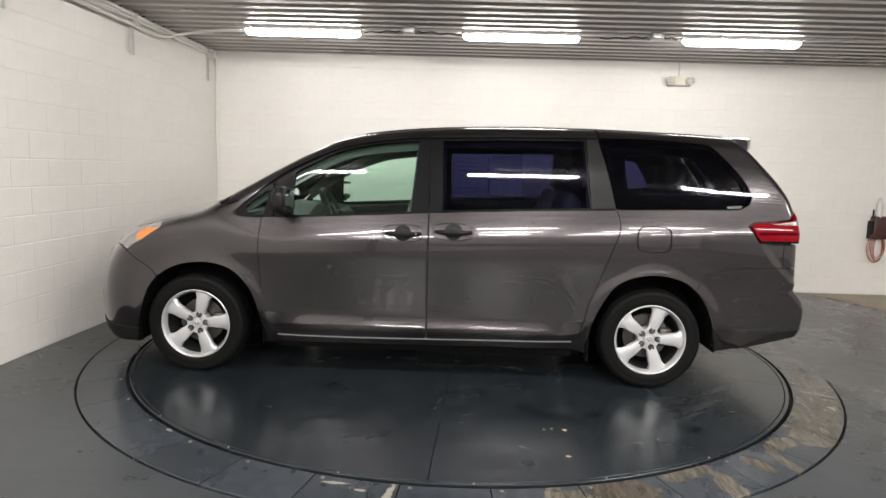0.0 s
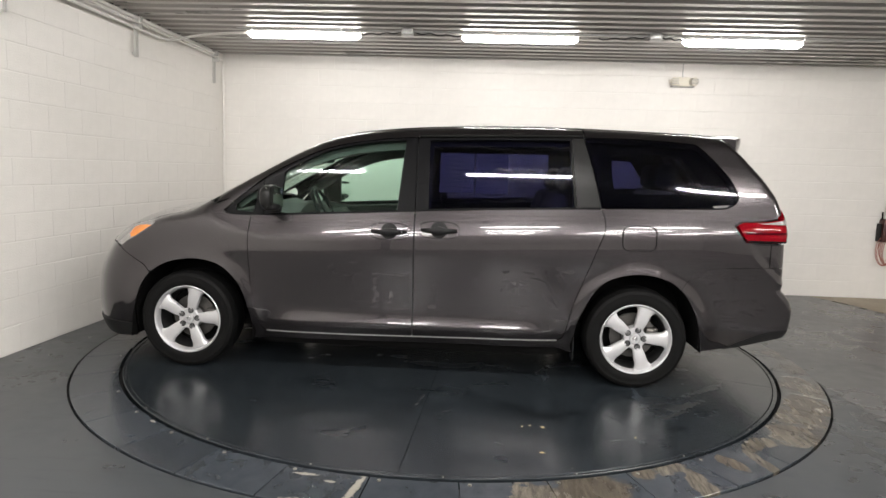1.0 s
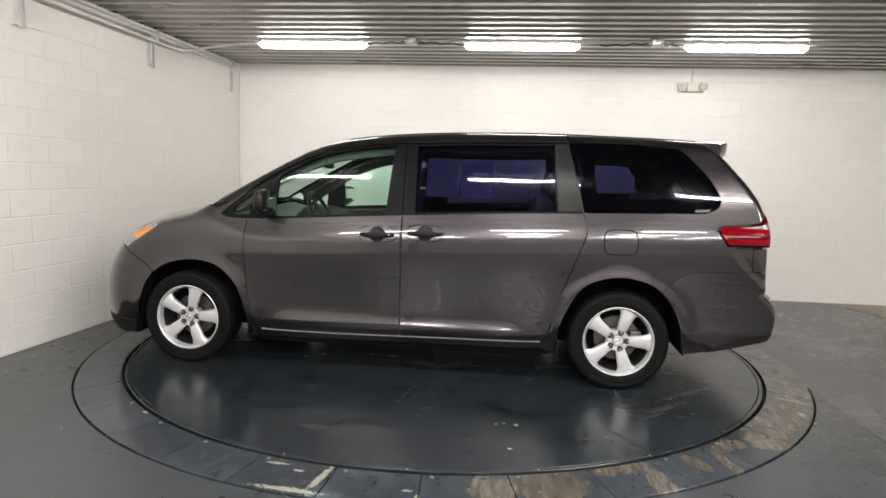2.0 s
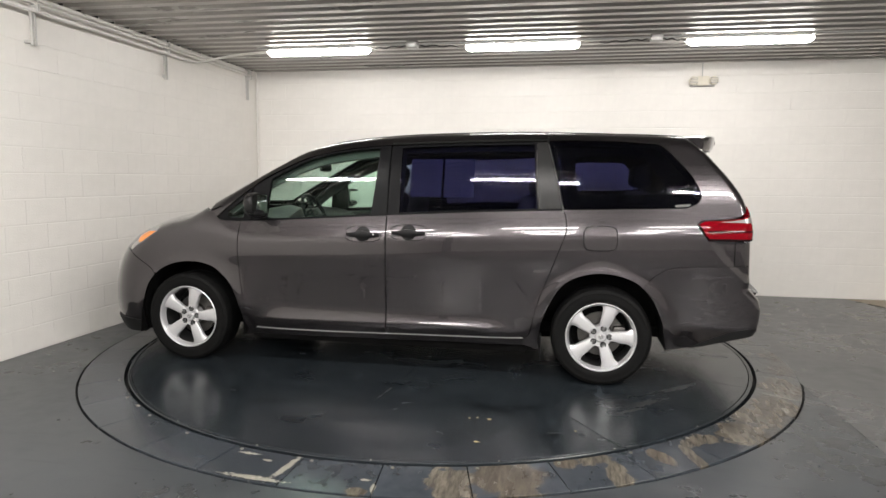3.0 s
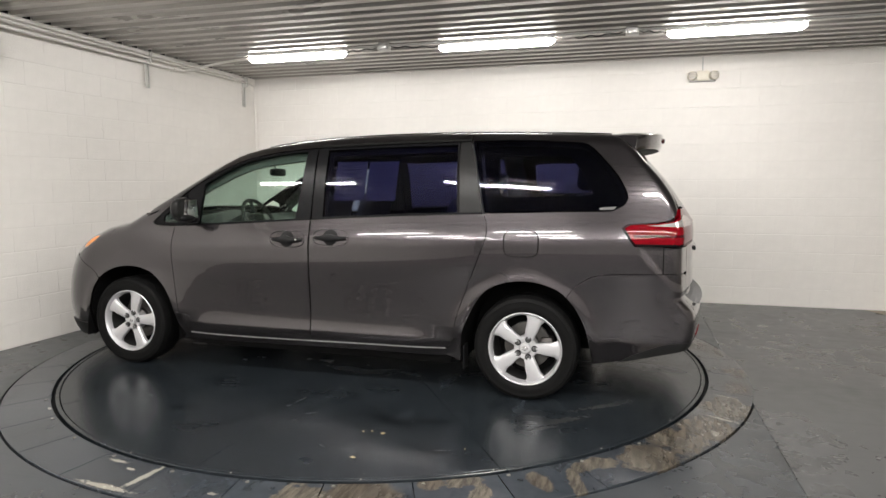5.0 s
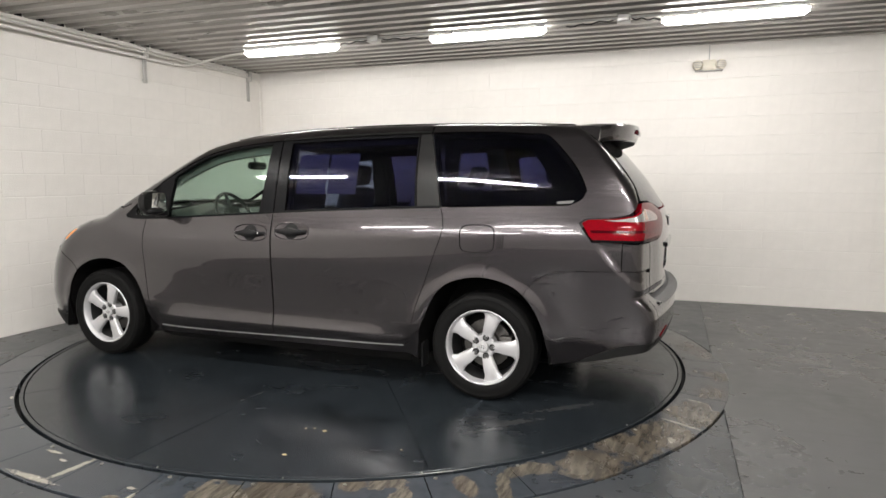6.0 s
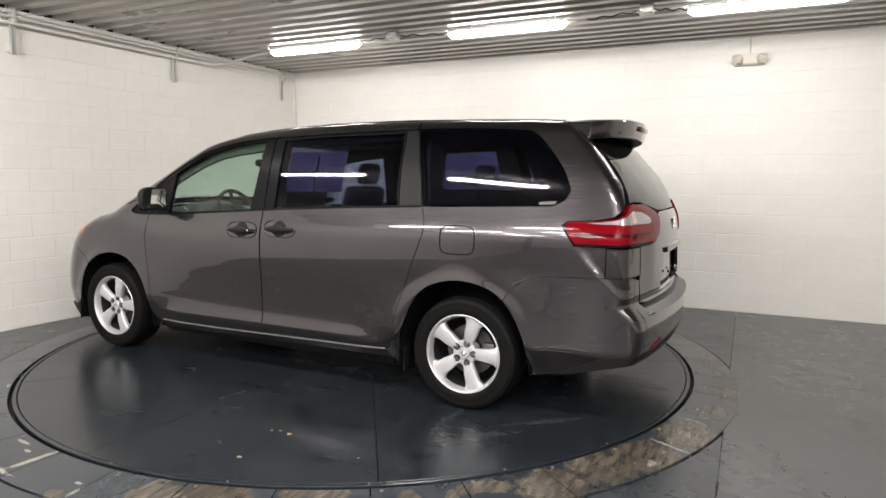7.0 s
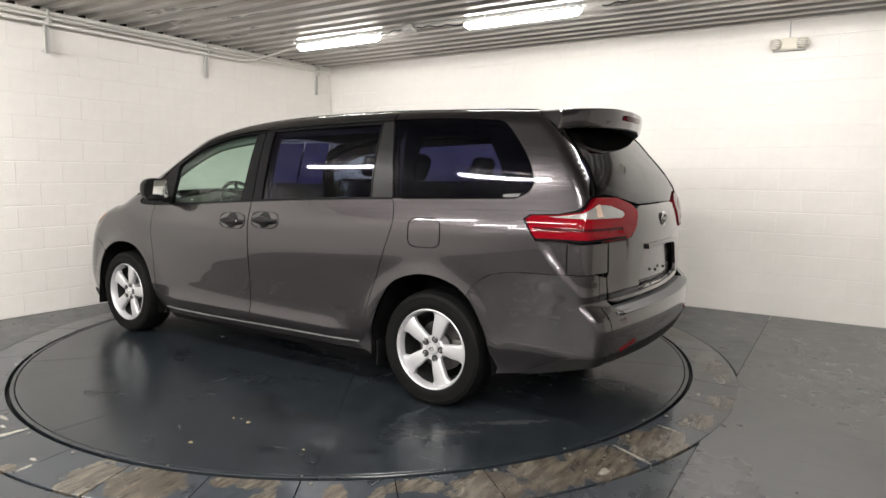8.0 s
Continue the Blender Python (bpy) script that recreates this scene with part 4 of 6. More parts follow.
arch_front, arch_rear = spline(ARCH_FRONT, 4), spline(ARCH_REAR, 4)
seam = spline(BUMPER_SEAM, 4)
door_front, door_rear = spline(DOOR_FRONT, 4), spline(DOOR_REAR, 4)
belt = lambda a, b, n=14, dz=-0.003: [(u, float(BELT(u)) + dz) for u in steps(a, b, n)]
head = lambda a, b, n=20, dz=0.0: [(u, float(HEAD(u)) + dz) for u in steps(a, b, n)]

# front door, sliding door
front_door_line = door_front[::-1] + belt(1.055, -0.038) + [(-0.036, 0.99), (-0.037, 0.693), (-0.038, 0.312), (0.4, 0.306)]
sliding_line = belt(-0.043, -1.24) + door_rear + [(-0.5, 0.322), (-0.043, 0.313)]
front_frame = [(0.978, float(BELT(0.978)))] + [(0.984, 1.15), (0.990, 1.325)] + head(0.975, -0.034) + [(-0.036, 1.40), (-0.038, 1.1495)]
front_pane = [(0.868, 1.106), (0.862, 1.24), (0.852, 1.372)] + spline([(0.84, 1.391), (0.715, 1.457), (0.566, 1.526), (0.38, 1.572), (0.206, 1.598), (0.045, 1.610)], 3) + [(0.060, 1.38), (0.082, 1.147), (0.48, 1.122)]
slide_frame = [(-0.043, 1.1495), (-0.042, 1.40), (-0.040, 1.629)] + head(-0.05, -1.055, 12) + [(-1.062, 1.45), (-1.085, 1.197)] + belt(-1.085, -0.043, 10, 0.0)[1:-1]
slide_pane = [(-0.128, 1.160), (-0.122, 1.40), (-0.118, 1.614), (-0.5, 1.628), (-1.04, 1.636), (-1.052, 1.42), (-1.072, 1.202), (-0.6, 1.184)]
pillar_trim = [(-1.060, 1.654), (-1.067, 1.45), (-1.090, 1.200), (-1.243, 1.203), (-1.212, 1.36), (-1.168, 1.53), (-1.132, 1.654)]
quarter_pane = [(-1.140, 1.650), (-1.172, 1.53), (-1.216, 1.36), (-1.250, 1.206)] + belt(-1.30, -2.02, 12, 0.004) + spline(QUARTER_REAR[::-1], 4) + head(-1.79, -1.16, 10, -0.004)
small_frame = [(1.240, 1.110), (1.222, 1.128)] + spline([(1.18, 1.172), (1.12, 1.225), (0.997, 1.322)], 3) + [(0.990, 1.22), (0.982, 1.092), (1.1, 1.088), (1.19, 1.089), (1.225, 1.096)]
small_pane = [(1.160, 1.115), (1.166, 1.150), (1.12, 1.190), (1.032, 1.258), (1.036, 1.18), (1.052, 1.106)]

# fender: from the door to the bumper and up to the bonnet
HOOD_EDGE = curve([(1.36, 0.80), (1.5, 0.825), (1.65, 0.835), (1.74, 0.84), (1.80, 0.83)])
hood_side = [(u, top_z(u, float(HOOD_EDGE(u)))) for u in steps(1.73, 1.38, 10)]
lamp_low = spline([(1.983, 0.836), (1.934, 0.877), (1.867, 0.910), (1.792, 0.960), (1.735, 0.998)], 4)
nose_seam = [(1.762, 0.672), (1.80, 0.718), (1.889, 0.775), (1.983, 0.836)]
fender_line = door_front[::-1][2:] + [(1.10, 1.085), (1.195, 1.088), (1.232, 1.096), (1.246, 1.114), (1.19, 1.166), (1.215, 1.19)] + [(1.30, 1.155)] + hood_side[::-1] + lamp_low[::-1][1:-1] + spline(nose_seam[::-1], 3)[:-1] \
    + [p for p in arch_front[::-1] if p[0] < 1.755] + [(1.0, 0.24), (0.965, 0.30)]
# roof rail: painted strip over the windows, down the windscreen pillar
rail_line = [(1.195, 1.169)] + head(1.17, -1.128, 44, 0.004) + [eave(u) for u in steps(-1.128, 1.28, 44)] + [(1.300, 1.162), (1.218, 1.193)]
# quarter panel round the rear side window
TAIL_SIDE = [(-2.321, 1.016), (-2.158, 1.017), (-2.125, 1.065), (-2.084, 1.122), (-2.118, 1.146), (-2.265, 1.153), (-2.350, 1.170), (-2.388, 1.20), (-2.396, 1.238)]
D_PILLAR = [(-2.396, 1.238), (-2.36, 1.335), (-2.262, 1.470), (-2.180, 1.562), (-2.13, 1.615), (-2.05, 1.672)]
quarter_line = door_rear[:-2] + [(-1.04, 0.30), (-1.06, 0.245)] + [p for p in arch_rear if p[0] > -1.765] + seam + TAIL_SIDE[:-1] + spline(D_PILLAR, 4) + [eave(u) for u in steps(-2.02, -1.136, 14)] \
    + head(-1.138, -1.80, 12, 0.004) + [(u - 0.004, z + 0.002) for u, z in spline(QUARTER_REAR, 4)[1:]] + belt(-2.02, -1.25, 12, -0.001)
fuel_line = [(-1.38 - 0.11 + 0.108 * math.copysign(abs(math.cos(a)) ** 0.5, math.cos(a)), 1.019 + 0.082 * math.copysign(abs(math.sin(a)) ** 0.5, math.sin(a))) for a in [2 * math.pi * i / 40 for i in range(40)]]
sill_line = [(0.985, 0.300), (0.4, 0.301), (-0.5, 0.316), (-1.0, 0.323), (-1.055, 0.30), (-1.108, 0.262), (-1.10, 0.235), (-1.0, 0.268), (-0.5, 0.268), (0.4, 0.256), (0.95, 0.250), (1.05, 0.235), (1.055, 0.258)]
rocker_line = [(0.96, 0.28), (0.4, 0.28), (-0.5, 0.29), (-0.99, 0.29), (-1.05, 0.27), (-1.10, 0.235), (-1.08, 0.215), (0.0, 0.205), (1.03, 0.21), (1.05, 0.235)]
# rear bumper: its side and its back meet where the flank has turned
TURN_V = 0.80
bumper_edge = [(rear_u(TURN_V, z), z) for z in steps(0.845, 0.415, 14)]
bumper_side = [(-1.775, 0.690)] + [(u, z) for u, z in seam[1:]] + [(-2.38, 0.857), (-2.44, 0.855)] + bumper_edge + [(-2.42, 0.398), (-2.33, 0.374), (-2.169, 0.331), (-1.928, 0.284)] + [p for p in arch_rear[::-1] if -1.926 < p[0] < -1.775][1:]
bumper_back = [(TURN_V, z) for z in steps(0.845, 0.415, 14)] + [(0.4, 0.405), (-0.4, 0.405)] + [(-TURN_V, z) for z in steps(0.415, 0.845, 14)] + [(-0.742, 0.835), (-0.735, 0.74), (-0.70, 0.672), (-0.60, 0.655), (0, 0.650), (0.60, 0.655), (0.70, 0.672), (0.735, 0.74), (0.742, 0.835)]
valance_back = [(0.80, 0.411), (0.80, 0.458), (0.5, 0.466), (-0.5, 0.466), (-0.80, 0.458), (-0.80, 0.411), (-0.4, 0.401), (0.4, 0.401)]
valance_side = [(rear_u(0.80, 0.458), 0.458), (-2.40, 0.446), (-2.327, 0.432), (-2.24, 0.395), (-2.152, 0.353), (-2.08, 0.308), (-2.169, 0.327), (-2.33, 0.370), (-2.42, 0.394), (rear_u(0.80, 0.411), 0.411)]
corner_line = [(-2.3225, 0.8585), (-2.3225, 1.014), (-2.36, 1.012)] + [(rear_u(0.722, z), z) for z in steps(1.008, 0.858, 6)]
# front bumper
nose_v = 0.72
nose_u = lambda z: lay(np.array([[nose_v, z]], float), "nose", 0.0)[0][0][0]
front_edge = [(nose_u(z), z) for z in steps(0.22, 0.86, 16)]
front_bumper_side = [p for p in arch_front if p[0] > 1.755] + [(1.95, 0.205)] + front_edge + [(2.04, 0.858)] + spline(nose_seam[::-1], 3)
front_bumper_nose = [(nose_v, z) for z in steps(0.22, 0.86, 8)] + [(0.4, 0.885), (0, 0.895), (-0.4, 0.885)] + [(-nose_v, z) for z in steps(0.86, 0.22, 8)]
lamp_top = [(u, top_z(u, v)) for u, v in ((1.745, 0.845), (1.80, 0.825), (1.86, 0.795), (1.92, 0.76), (1.98, 0.71), (2.03, 0.66), (2.08, 0.60))]
head_lamp = lamp_low[1:] + lamp_top + [(2.125, 0.94), (2.13, 0.90), (2.11, 0.870), (2.04, 0.862)]
amber = [(1.748, 0.996), (1.80, 0.998), (1.88, 0.990), (1.915, 0.972), (1.925, 0.93), (1.905, 0.902), (1.867, 0.914), (1.792, 0.964)]

for side in (False, True):
    kw = dict(mirror=side)
    sgn = -1 if side else 1
    door = panel("front_door", [patch(front_door_line, "side", rise=0.0125, **kw)], PAINT, minivan, "grey painted front door")
    panel("window_frame", [patch(front_frame, "side", inset=0.004, holes=[front_pane], thick=0.03, **kw)], BLACK_TRIM, door, "black window frame")
    panel("window", [patch(front_pane, "side", inset=0.014, gap=-0.008, thick=0.004, step=0.025, crease=0.0, **kw)], FRONT_GLASS, door, "green-tinted side window")
    slide = panel("sliding_door", [patch(sliding_line, "side", rise=0.0125, **kw)], PAINT, minivan, "grey painted sliding door")
    panel("window_frame", [patch(slide_frame, "side", inset=0.004, holes=[slide_pane], thick=0.03, **kw)], BLACK_TRIM, slide, "black window frame")
    panel("window", [patch(slide_pane, "side", inset=0.014, gap=-0.008, thick=0.004, step=0.04, crease=0.0, **kw)], PRIVACY_GLASS, slide, "dark privacy side window")
    panel("pillar_trim", [patch(pillar_trim, "side", inset=0.001, thick=0.03, gap=0.001, **kw)], SATIN_TRIM, slide, "satin grey pillar trim")
    fender = panel("fender", [patch(fender_line, "side", step=0.025, **kw)], PAINT, minivan)
    panel("pillar_window_frame", [patch(small_frame, "side", inset=0.004, holes=[small_pane], thick=0.025, **kw)], BLACK_TRIM, minivan, "black corner window frame")
    panel("pillar_window", [patch(small_pane, "side", inset=0.012, gap=-0.006, thick=0.004, **kw)], FRONT_GLASS, minivan, "small fixed corner window")
    panel("roof_rail", [patch(rail_line, "side", step=0.022, gap=0.0012, thick=0.03, **kw)], PAINT, minivan)
    quarter = panel("quarter_panel", [patch(quarter_line, "side", step=0.018, rise=0.013, thick=0.02, holes=[fuel_line], **kw) if not side else patch(quarter_line, "side", step=0.03, thick=0.02, **kw)], PAINT, minivan)
    if not side:
        panel("fuel_door", [patch(fuel_line, "side", gap=0.0045, **kw)], PAINT, quarter)
    panel("rear_side_window", [patch(quarter_pane, "side", inset=0.003, thick=0.004, gap=0.001, step=0.06, **kw)], PRIVACY_GLASS, minivan, "dark rear quarter window")
    hole = [tuple(q) for q in shrink(quarter_pane if area(quarter_pane) > 0 else quarter_pane[::-1], 0.028)]
    panel("window_border", [patch(quarter_pane, "side", inset=0.0085, thick=0.02, holes=[hole], gap=0.001, step=0.05, **kw)], LINER, minivan, "black printed border inside the rear side window")
    panel("sill_panel", [patch(sill_line, "side", thick=0.02, inset=0.020, step=0.02, gap=0, **kw)], PAINT, minivan, "grey painted sill under the doors")
    panel("rocker_panel", [patch(rocker_line, "side", thick=0.03, inset=0.055, **kw)], LINER, minivan, "black sill panel")
    strip = [(u, z) for u, z in [(0.955, 0.306), (0.4, 0.3055), (-0.5, 0.320), (-1.0, 0.327), (-1.0, 0.322), (-0.5, 0.315), (0.4, 0.3005), (0.955, 0.301)]]
    panel("sill_strip", [patch(strip, "side", gap=0, inset=-0.004, thick=0.02, **kw)], GALV, minivan, "thin bright sill strip")
    panel("rear_corner_panel", [patch(corner_line, "side", step=0.015, **kw)], PAINT, minivan)
    panel("window_moulding", [patch(belt(-0.05, -1.24, 10, -0.004) + belt(-1.24, -0.05, 10, 0.008), "side", gap=0, inset=-0.003, thick=0.01, **kw)], BLACK_TRIM, slide)
    panel("window_moulding", [patch(belt(0.97, -0.035, 10, -0.004) + belt(-0.035, 0.97, 10, 0.008), "side", gap=0, inset=-0.003, thick=0.01, **kw)], BLACK_TRIM, door)
    panel("drip_rail", [patch(head(-0.045, -1.125, 12, 0.006) + head(-1.125, -0.045, 12, 0.017), "side", gap=0, inset=-0.003, thick=0.01, **kw)], SATIN_TRIM, slide, "satin drip rail")
    hl = panel("headlight", [patch(head_lamp, "side", step=0.02, thick=0.03, **kw)], CLEAR_LENS, minivan, "clear headlight")
    panel("turn_signal", [patch(amber, "side", step=0.02, inset=-0.002, thick=0.01, gap=0.004, **kw)], AMBER_LENS, hl, "amber turn signal")

panel("front_bumper", [patch(front_bumper_side, "side", step=0.02), patch(front_bumper_side, "side", step=0.02, mirror=True), patch(front_bumper_nose, "nose", gap=0.0, step=0.04)], PAINT, minivan)
lip_side = [(1.905, 0.210), (1.902, 0.295), (2.0, 0.305), (2.12, 0.312)] + [(nose_u(z), z) for z in steps(0.315, 0.215, 5)] + [(2.05, 0.200)]
lip_nose = [(nose_v, 0.215), (nose_v, 0.315), (-nose_v, 0.315), (-nose_v, 0.215)]
panel("front_lip", [patch(lip_side, "side", inset=-0.012, gap=0, thick=0.03, step=0.03, mirror=f) for f in (False, True)] + [patch(lip_nose, "nose", inset=-0.012, gap=0, thick=0.03, step=0.05)], VALANCE, minivan, "dull black lower front lip")
panel("grille", [patch([(0.45, 0.70), (0.5, 0.80), (-0.5, 0.80), (-0.45, 0.70)], "nose", inset=-0.006, gap=0, thick=0.02)], CHROME, minivan, "chrome grille bar")
panel("lower_grille", [patch([(0.55, 0.30), (0.6, 0.50), (-0.6, 0.50), (-0.55, 0.30)], "nose", inset=-0.004, gap=0, thick=0.02)], PLASTIC, minivan, "black lower grille")
bumper = panel("rear_bumper", [patch(bumper_side, "side", step=0.016, gap=0.0008), patch(bumper_side, "side", step=0.016, gap=0.0008, mirror=True), patch(bumper_back, "rear", gap=0.0, step=0.02)], PAINT, minivan)
panel("valance", [patch(valance_back, "rear", inset=-0.003, gap=0, thick=0.02)] + [patch(valance_side, "side", inset=-0.003, gap=0, thick=0.02, step=0.02, mirror=f) for f in (False, True)], VALANCE, bumper, "dull black lower valance")
for s in (-1, 1):
    panel("reflector", [patch([(s * 0.70, 0.452), (s * 0.70, 0.470), (s * 0.545, 0.495), (s * 0.545, 0.477)], "rear", inset=-0.005, gap=0, thick=0.012)], RED_LENS, bumper, "thin red reflector")

# bonnet, windscreen, roof
half_hood = [(1.545, 0.0), (1.53, 0.3), (1.49, 0.6), (1.44, 0.76), (1.385, float(HOOD_EDGE(1.385)))] + [(u, float(HOOD_EDGE(u))) for u in steps(1.42, 1.73, 8)] + [(1.80, 0.825), (1.92, 0.76), (2.03, 0.66), (2.12, 0.54), (2.19, 0.40), (2.23, 0.2), (2.245, 0.0)]
panel("bonnet", [patch(half_hood + [(u, -v) for u, v in half_hood[::-1][1:-1]], "top", step=0.04)], PAINT, minivan)
half_screen = [(1.52, 0.0), (1.505, 0.3), (1.465, 0.6), (1.40, 0.745), (1.30, 0.742)] + [(u, float(ROOF_EDGE(u)) - 0.001) for u in steps(1.2, 0.46, 12)] + [(0.50, 0.5), (0.53, 0.25), (0.54, 0.0)]
screen_line = half_screen + [(u, -v) for u, v in half_screen[::-1][1:-1]]
panel("windscreen", [patch(screen_line, "top", inset=0.004, thick=0.005, step=0.05, gap=0.003)], SCREEN_GLASS, minivan, "clear laminated windscreen")
panel("windscreen_border", [patch(screen_line, "top", inset=0.012, thick=0.012, step=0.05, holes=[[tuple(q) for q in shrink(screen_line if area(screen_line) > 0 else screen_line[::-1], 0.05)]])], LINER, minivan, "black border round the windscreen")
half_roof = [(0.535, 0.0), (0.525, 0.25), (0.495, 0.5), (0.455, float(ROOF_EDGE(0.455)))] + [(u, float(ROOF_EDGE(u))) for u in steps(0.4, -2.04, 24)] + [(-2.07, 0.4), (-2.08, 0.0)]
roof_line = half_roof + [(u, -v) for u, v in half_roof[::-1][1:-1]]
panel("roof", [patch(roof_line, "top", step=0.05, thick=0.03)], PAINT, minivan)

# tailgate, rear window, tail lamps
half_back = [(0.0, 1.188), (0.2, 1.186), (0.33, 1.186), (0.42, 1.165), (0.445, 1.08), (0.49, 1.03), (0.56, 1.014), (0.722, 1.010), (0.722, 0.86), (0.735, 0.835), (0.728, 0.755), (0.695, 0.71), (0.60, 0.697), (0.0, 0.692)]
panel_back = half_back + [(-v, z) for v, z in half_back[::-1][1:-1]]
recess = [(0.30, 0.945), (0.335, 0.925), (0.40, 0.79), (0.395, 0.745), (0.35, 0.725), (-0.35, 0.725), (-0.395, 0.745), (-0.40, 0.79), (-0.335, 0.925), (-0.30, 0.945), (-0.15, 0.955), (0.15, 0.955)]
tailgate = panel("tailgate", [patch(panel_back, "rear", step=0.022, holes=[recess])], PAINT, minivan)
panel("plate_recess", [patch(recess, "rear", inset=0.035, gap=-0.012, thick=0.008)], PAINT, tailgate, "recessed plate mount without a plate")
panel("plate_handle", [patch([(0.30, 0.945), (0.31, 0.975), (-0.31, 0.975), (-0.30, 0.945), (0, 0.955)], "rear", inset=-0.016, gap=0, thick=0.03)], PAINT, tailgate, "grip bar over the plate mount")
half_pane = [(0.0, 1.192), (0.2, 1.190), (0.335, 1.191), (0.47, 1.216), (0.60, 1.240), (0.70, 1.244), (0.775, 1.242), (0.742, 1.29), (0.705, 1.345), (0.668, 1.41), (0.645, 1.477), (0.636, 1.566), (0.60, 1.61), (0.3, 1.625), (0.0, 1.63)]
pane_back = half_pane + [(-v, z) for v, z in half_pane[::-1][1:-1]]
panel("rear_window", [patch(pane_back, "rear", inset=0.002, thick=0.005, step=0.05)], REAR_GLASS, tailgate, "dark rear window")
panel("rear_window_border", [patch(pane_back, "rear", inset=0.009, thick=0.015, step=0.05, gap=0.001, holes=[[(0.60, 1.29), (0.50, 1.56), (-0.50, 1.56), (-0.60, 1.29), (-0.35, 1.24), (0.35, 1.24)]])], LINER, tailgate, "black printed border inside the rear window")


def on_corner(pts):
    """Points (u, v, z) seen along the diagonal of the rear corner."""
    a = AXES["corner"][1]
    return [(u * a[0] + v * a[1], z) for u, v, z in pts]


tail_all = on_corner([(-2.086, 0.926, 1.124), (-2.12, 0.92, 1.143), (-2.265, 0.905, 1.151), (-2.35, 0.875, 1.167), (-2.385, 0.83, 1.198), (-2.396, 0.775, 1.236), (-2.437, 0.578, 1.233), (-2.480, 0.46, 1.198), (-2.498, 0.395, 1.161),
                      (-2.503, 0.425, 1.10), (-2.505, 0.455, 1.06), (-2.496, 0.53, 1.022), (-2.46, 0.74, 1.015), (-2.442, 0.822, 1.020), (-2.321, 0.932, 1.018), (-2.167, 0.944, 1.019), (-2.13, 0.94, 1.055)])
tail_clear = on_corner([(-2.20, 0.912, 1.142), (-2.265, 0.905, 1.147), (-2.35, 0.875, 1.163), (-2.385, 0.83, 1.184), (-2.40, 0.775, 1.204), (-2.43, 0.66, 1.194), (-2.465, 0.57, 1.165), (-2.478, 0.56, 1.145), (-2.478, 0.60, 1.129), (-2.38, 0.875, 1.132), (-2.25, 0.912, 1.134)])
tail_mid = on_corner([(-2.13, 0.93, 1.086), (-2.38, 0.89, 1.088), (-2.485, 0.60, 1.084), (-2.485, 0.60, 1.070), (-2.38, 0.89, 1.073), (-2.14, 0.935, 1.070)])
tail_low = on_corner([(-2.15, 0.94, 1.032), (-2.38, 0.89, 1.032), (-2.49, 0.56, 1.036), (-2.49, 0.56, 1.024), (-2.38, 0.89, 1.019), (-2.165, 0.94, 1.020)])
bulb_amber = on_corner([(-2.395, 0.80, 1.195), (-2.405, 0.76, 1.205), (-2.42, 0.75, 1.14), (-2.405, 0.80, 1.138)])
for side in (False, True):
    lamp_part = panel("tail_lamp", [patch(tail_all, "corner", inset=-0.009, thick=0.035, step=0.02, gap=0.0006, mirror=side)], RED_LENS, minivan, "red wrap-round tail lamp")
    panel("reversing_lens", [patch(tail_clear, "corner", inset=-0.0115, thick=0.01, step=0.02, mirror=side)], CLEAR_LENS, lamp_part, "clear upper lens")
    panel("bulb", [patch(bulb_amber, "corner", inset=-0.0125, thick=0.01, step=0.02, mirror=side)], mat("bulb_amber", (0.50, 0.34, 0.26), 0.2, coat=1.0, noise_scale=30, spread=0.2), lamp_part, "faint amber bulb")
    panel("dark_band", [patch(tail_mid, "corner", inset=-0.0105, thick=0.01, step=0.02, gap=0, mirror=side)], DARK_RED_LENS, lamp_part, "darker red band")
    panel("lower_edge", [patch(tail_low, "corner", inset=-0.0105, thick=0.01, step=0.02, gap=0, mirror=side)], BLACK_TRIM, lamp_part, "black lower edge")


def ring_badge():
    """An oval chrome emblem, plain rings."""
    bm = bmesh.new()
    for rx, rz, dz in ((0.052, 0.036, 0.0), (0.021, 0.034, 0.0), (0.036, 0.016, 0.014)):
        pts = [(-2.538, rx * math.cos(a), 1.098 + dz + rz * math.sin(a)) for a in [2 * math.pi * i / 36 for i in range(37)]]
        tube(bm, pts, 0.0045, 8)
    return part("emblem", bm, CHROME, tailgate, "oval chrome emblem")


ring_badge()
for v in (0.085, -0.085):
    bm = bmesh.new()
    lathe(bm, [(0.0005, 0), (0.008, 0), (0.008, 0.012), (0.0005, 0.012)], 14, pose(rear_u(v, 0.80) + 0.026, v, 0.805, 0, 0, 90))
    part("mount_hole", bm, LINER, tailgate, "dark screw hole")
# step pad on the bumper
bm = bmesh.new()
for i in range(11):
    u = -2.551 - 0.0055 * i
    pts = [(u + 0.07 * (v / 0.7) ** 2, v, 0.668 - 0.0016 * i) for v in steps(-0.66, 0.66, 16)]
    tube(bm, pts, 0.0035, 6)
part("step_ribs", bm, STEP_GREY, bumper, "ribbed grey step pad")
bm = bmesh.new()
pts = [(rear_u(v, 0.655) - 0.004, v, 0.652) for v in steps(-0.70, 0.70, 24)]
tube(bm, pts, 0.010, 8)
part("step_lip", bm, PAINT, bumper)
bm = bmesh.new()
rows = [[bm.verts.new((rear_u(v, 0.655) + d, v, 0.662)) for d in (-0.002, 0.09)] for v in steps(-0.72, 0.72, 24)]
for q, w in zip(rows, rows[1:]):
    bm.faces.new((q[0], q[1], w[1], w[0]))
part("step_pad", bm, STEP_GREY, bumper, "grey step pad on the bumper")


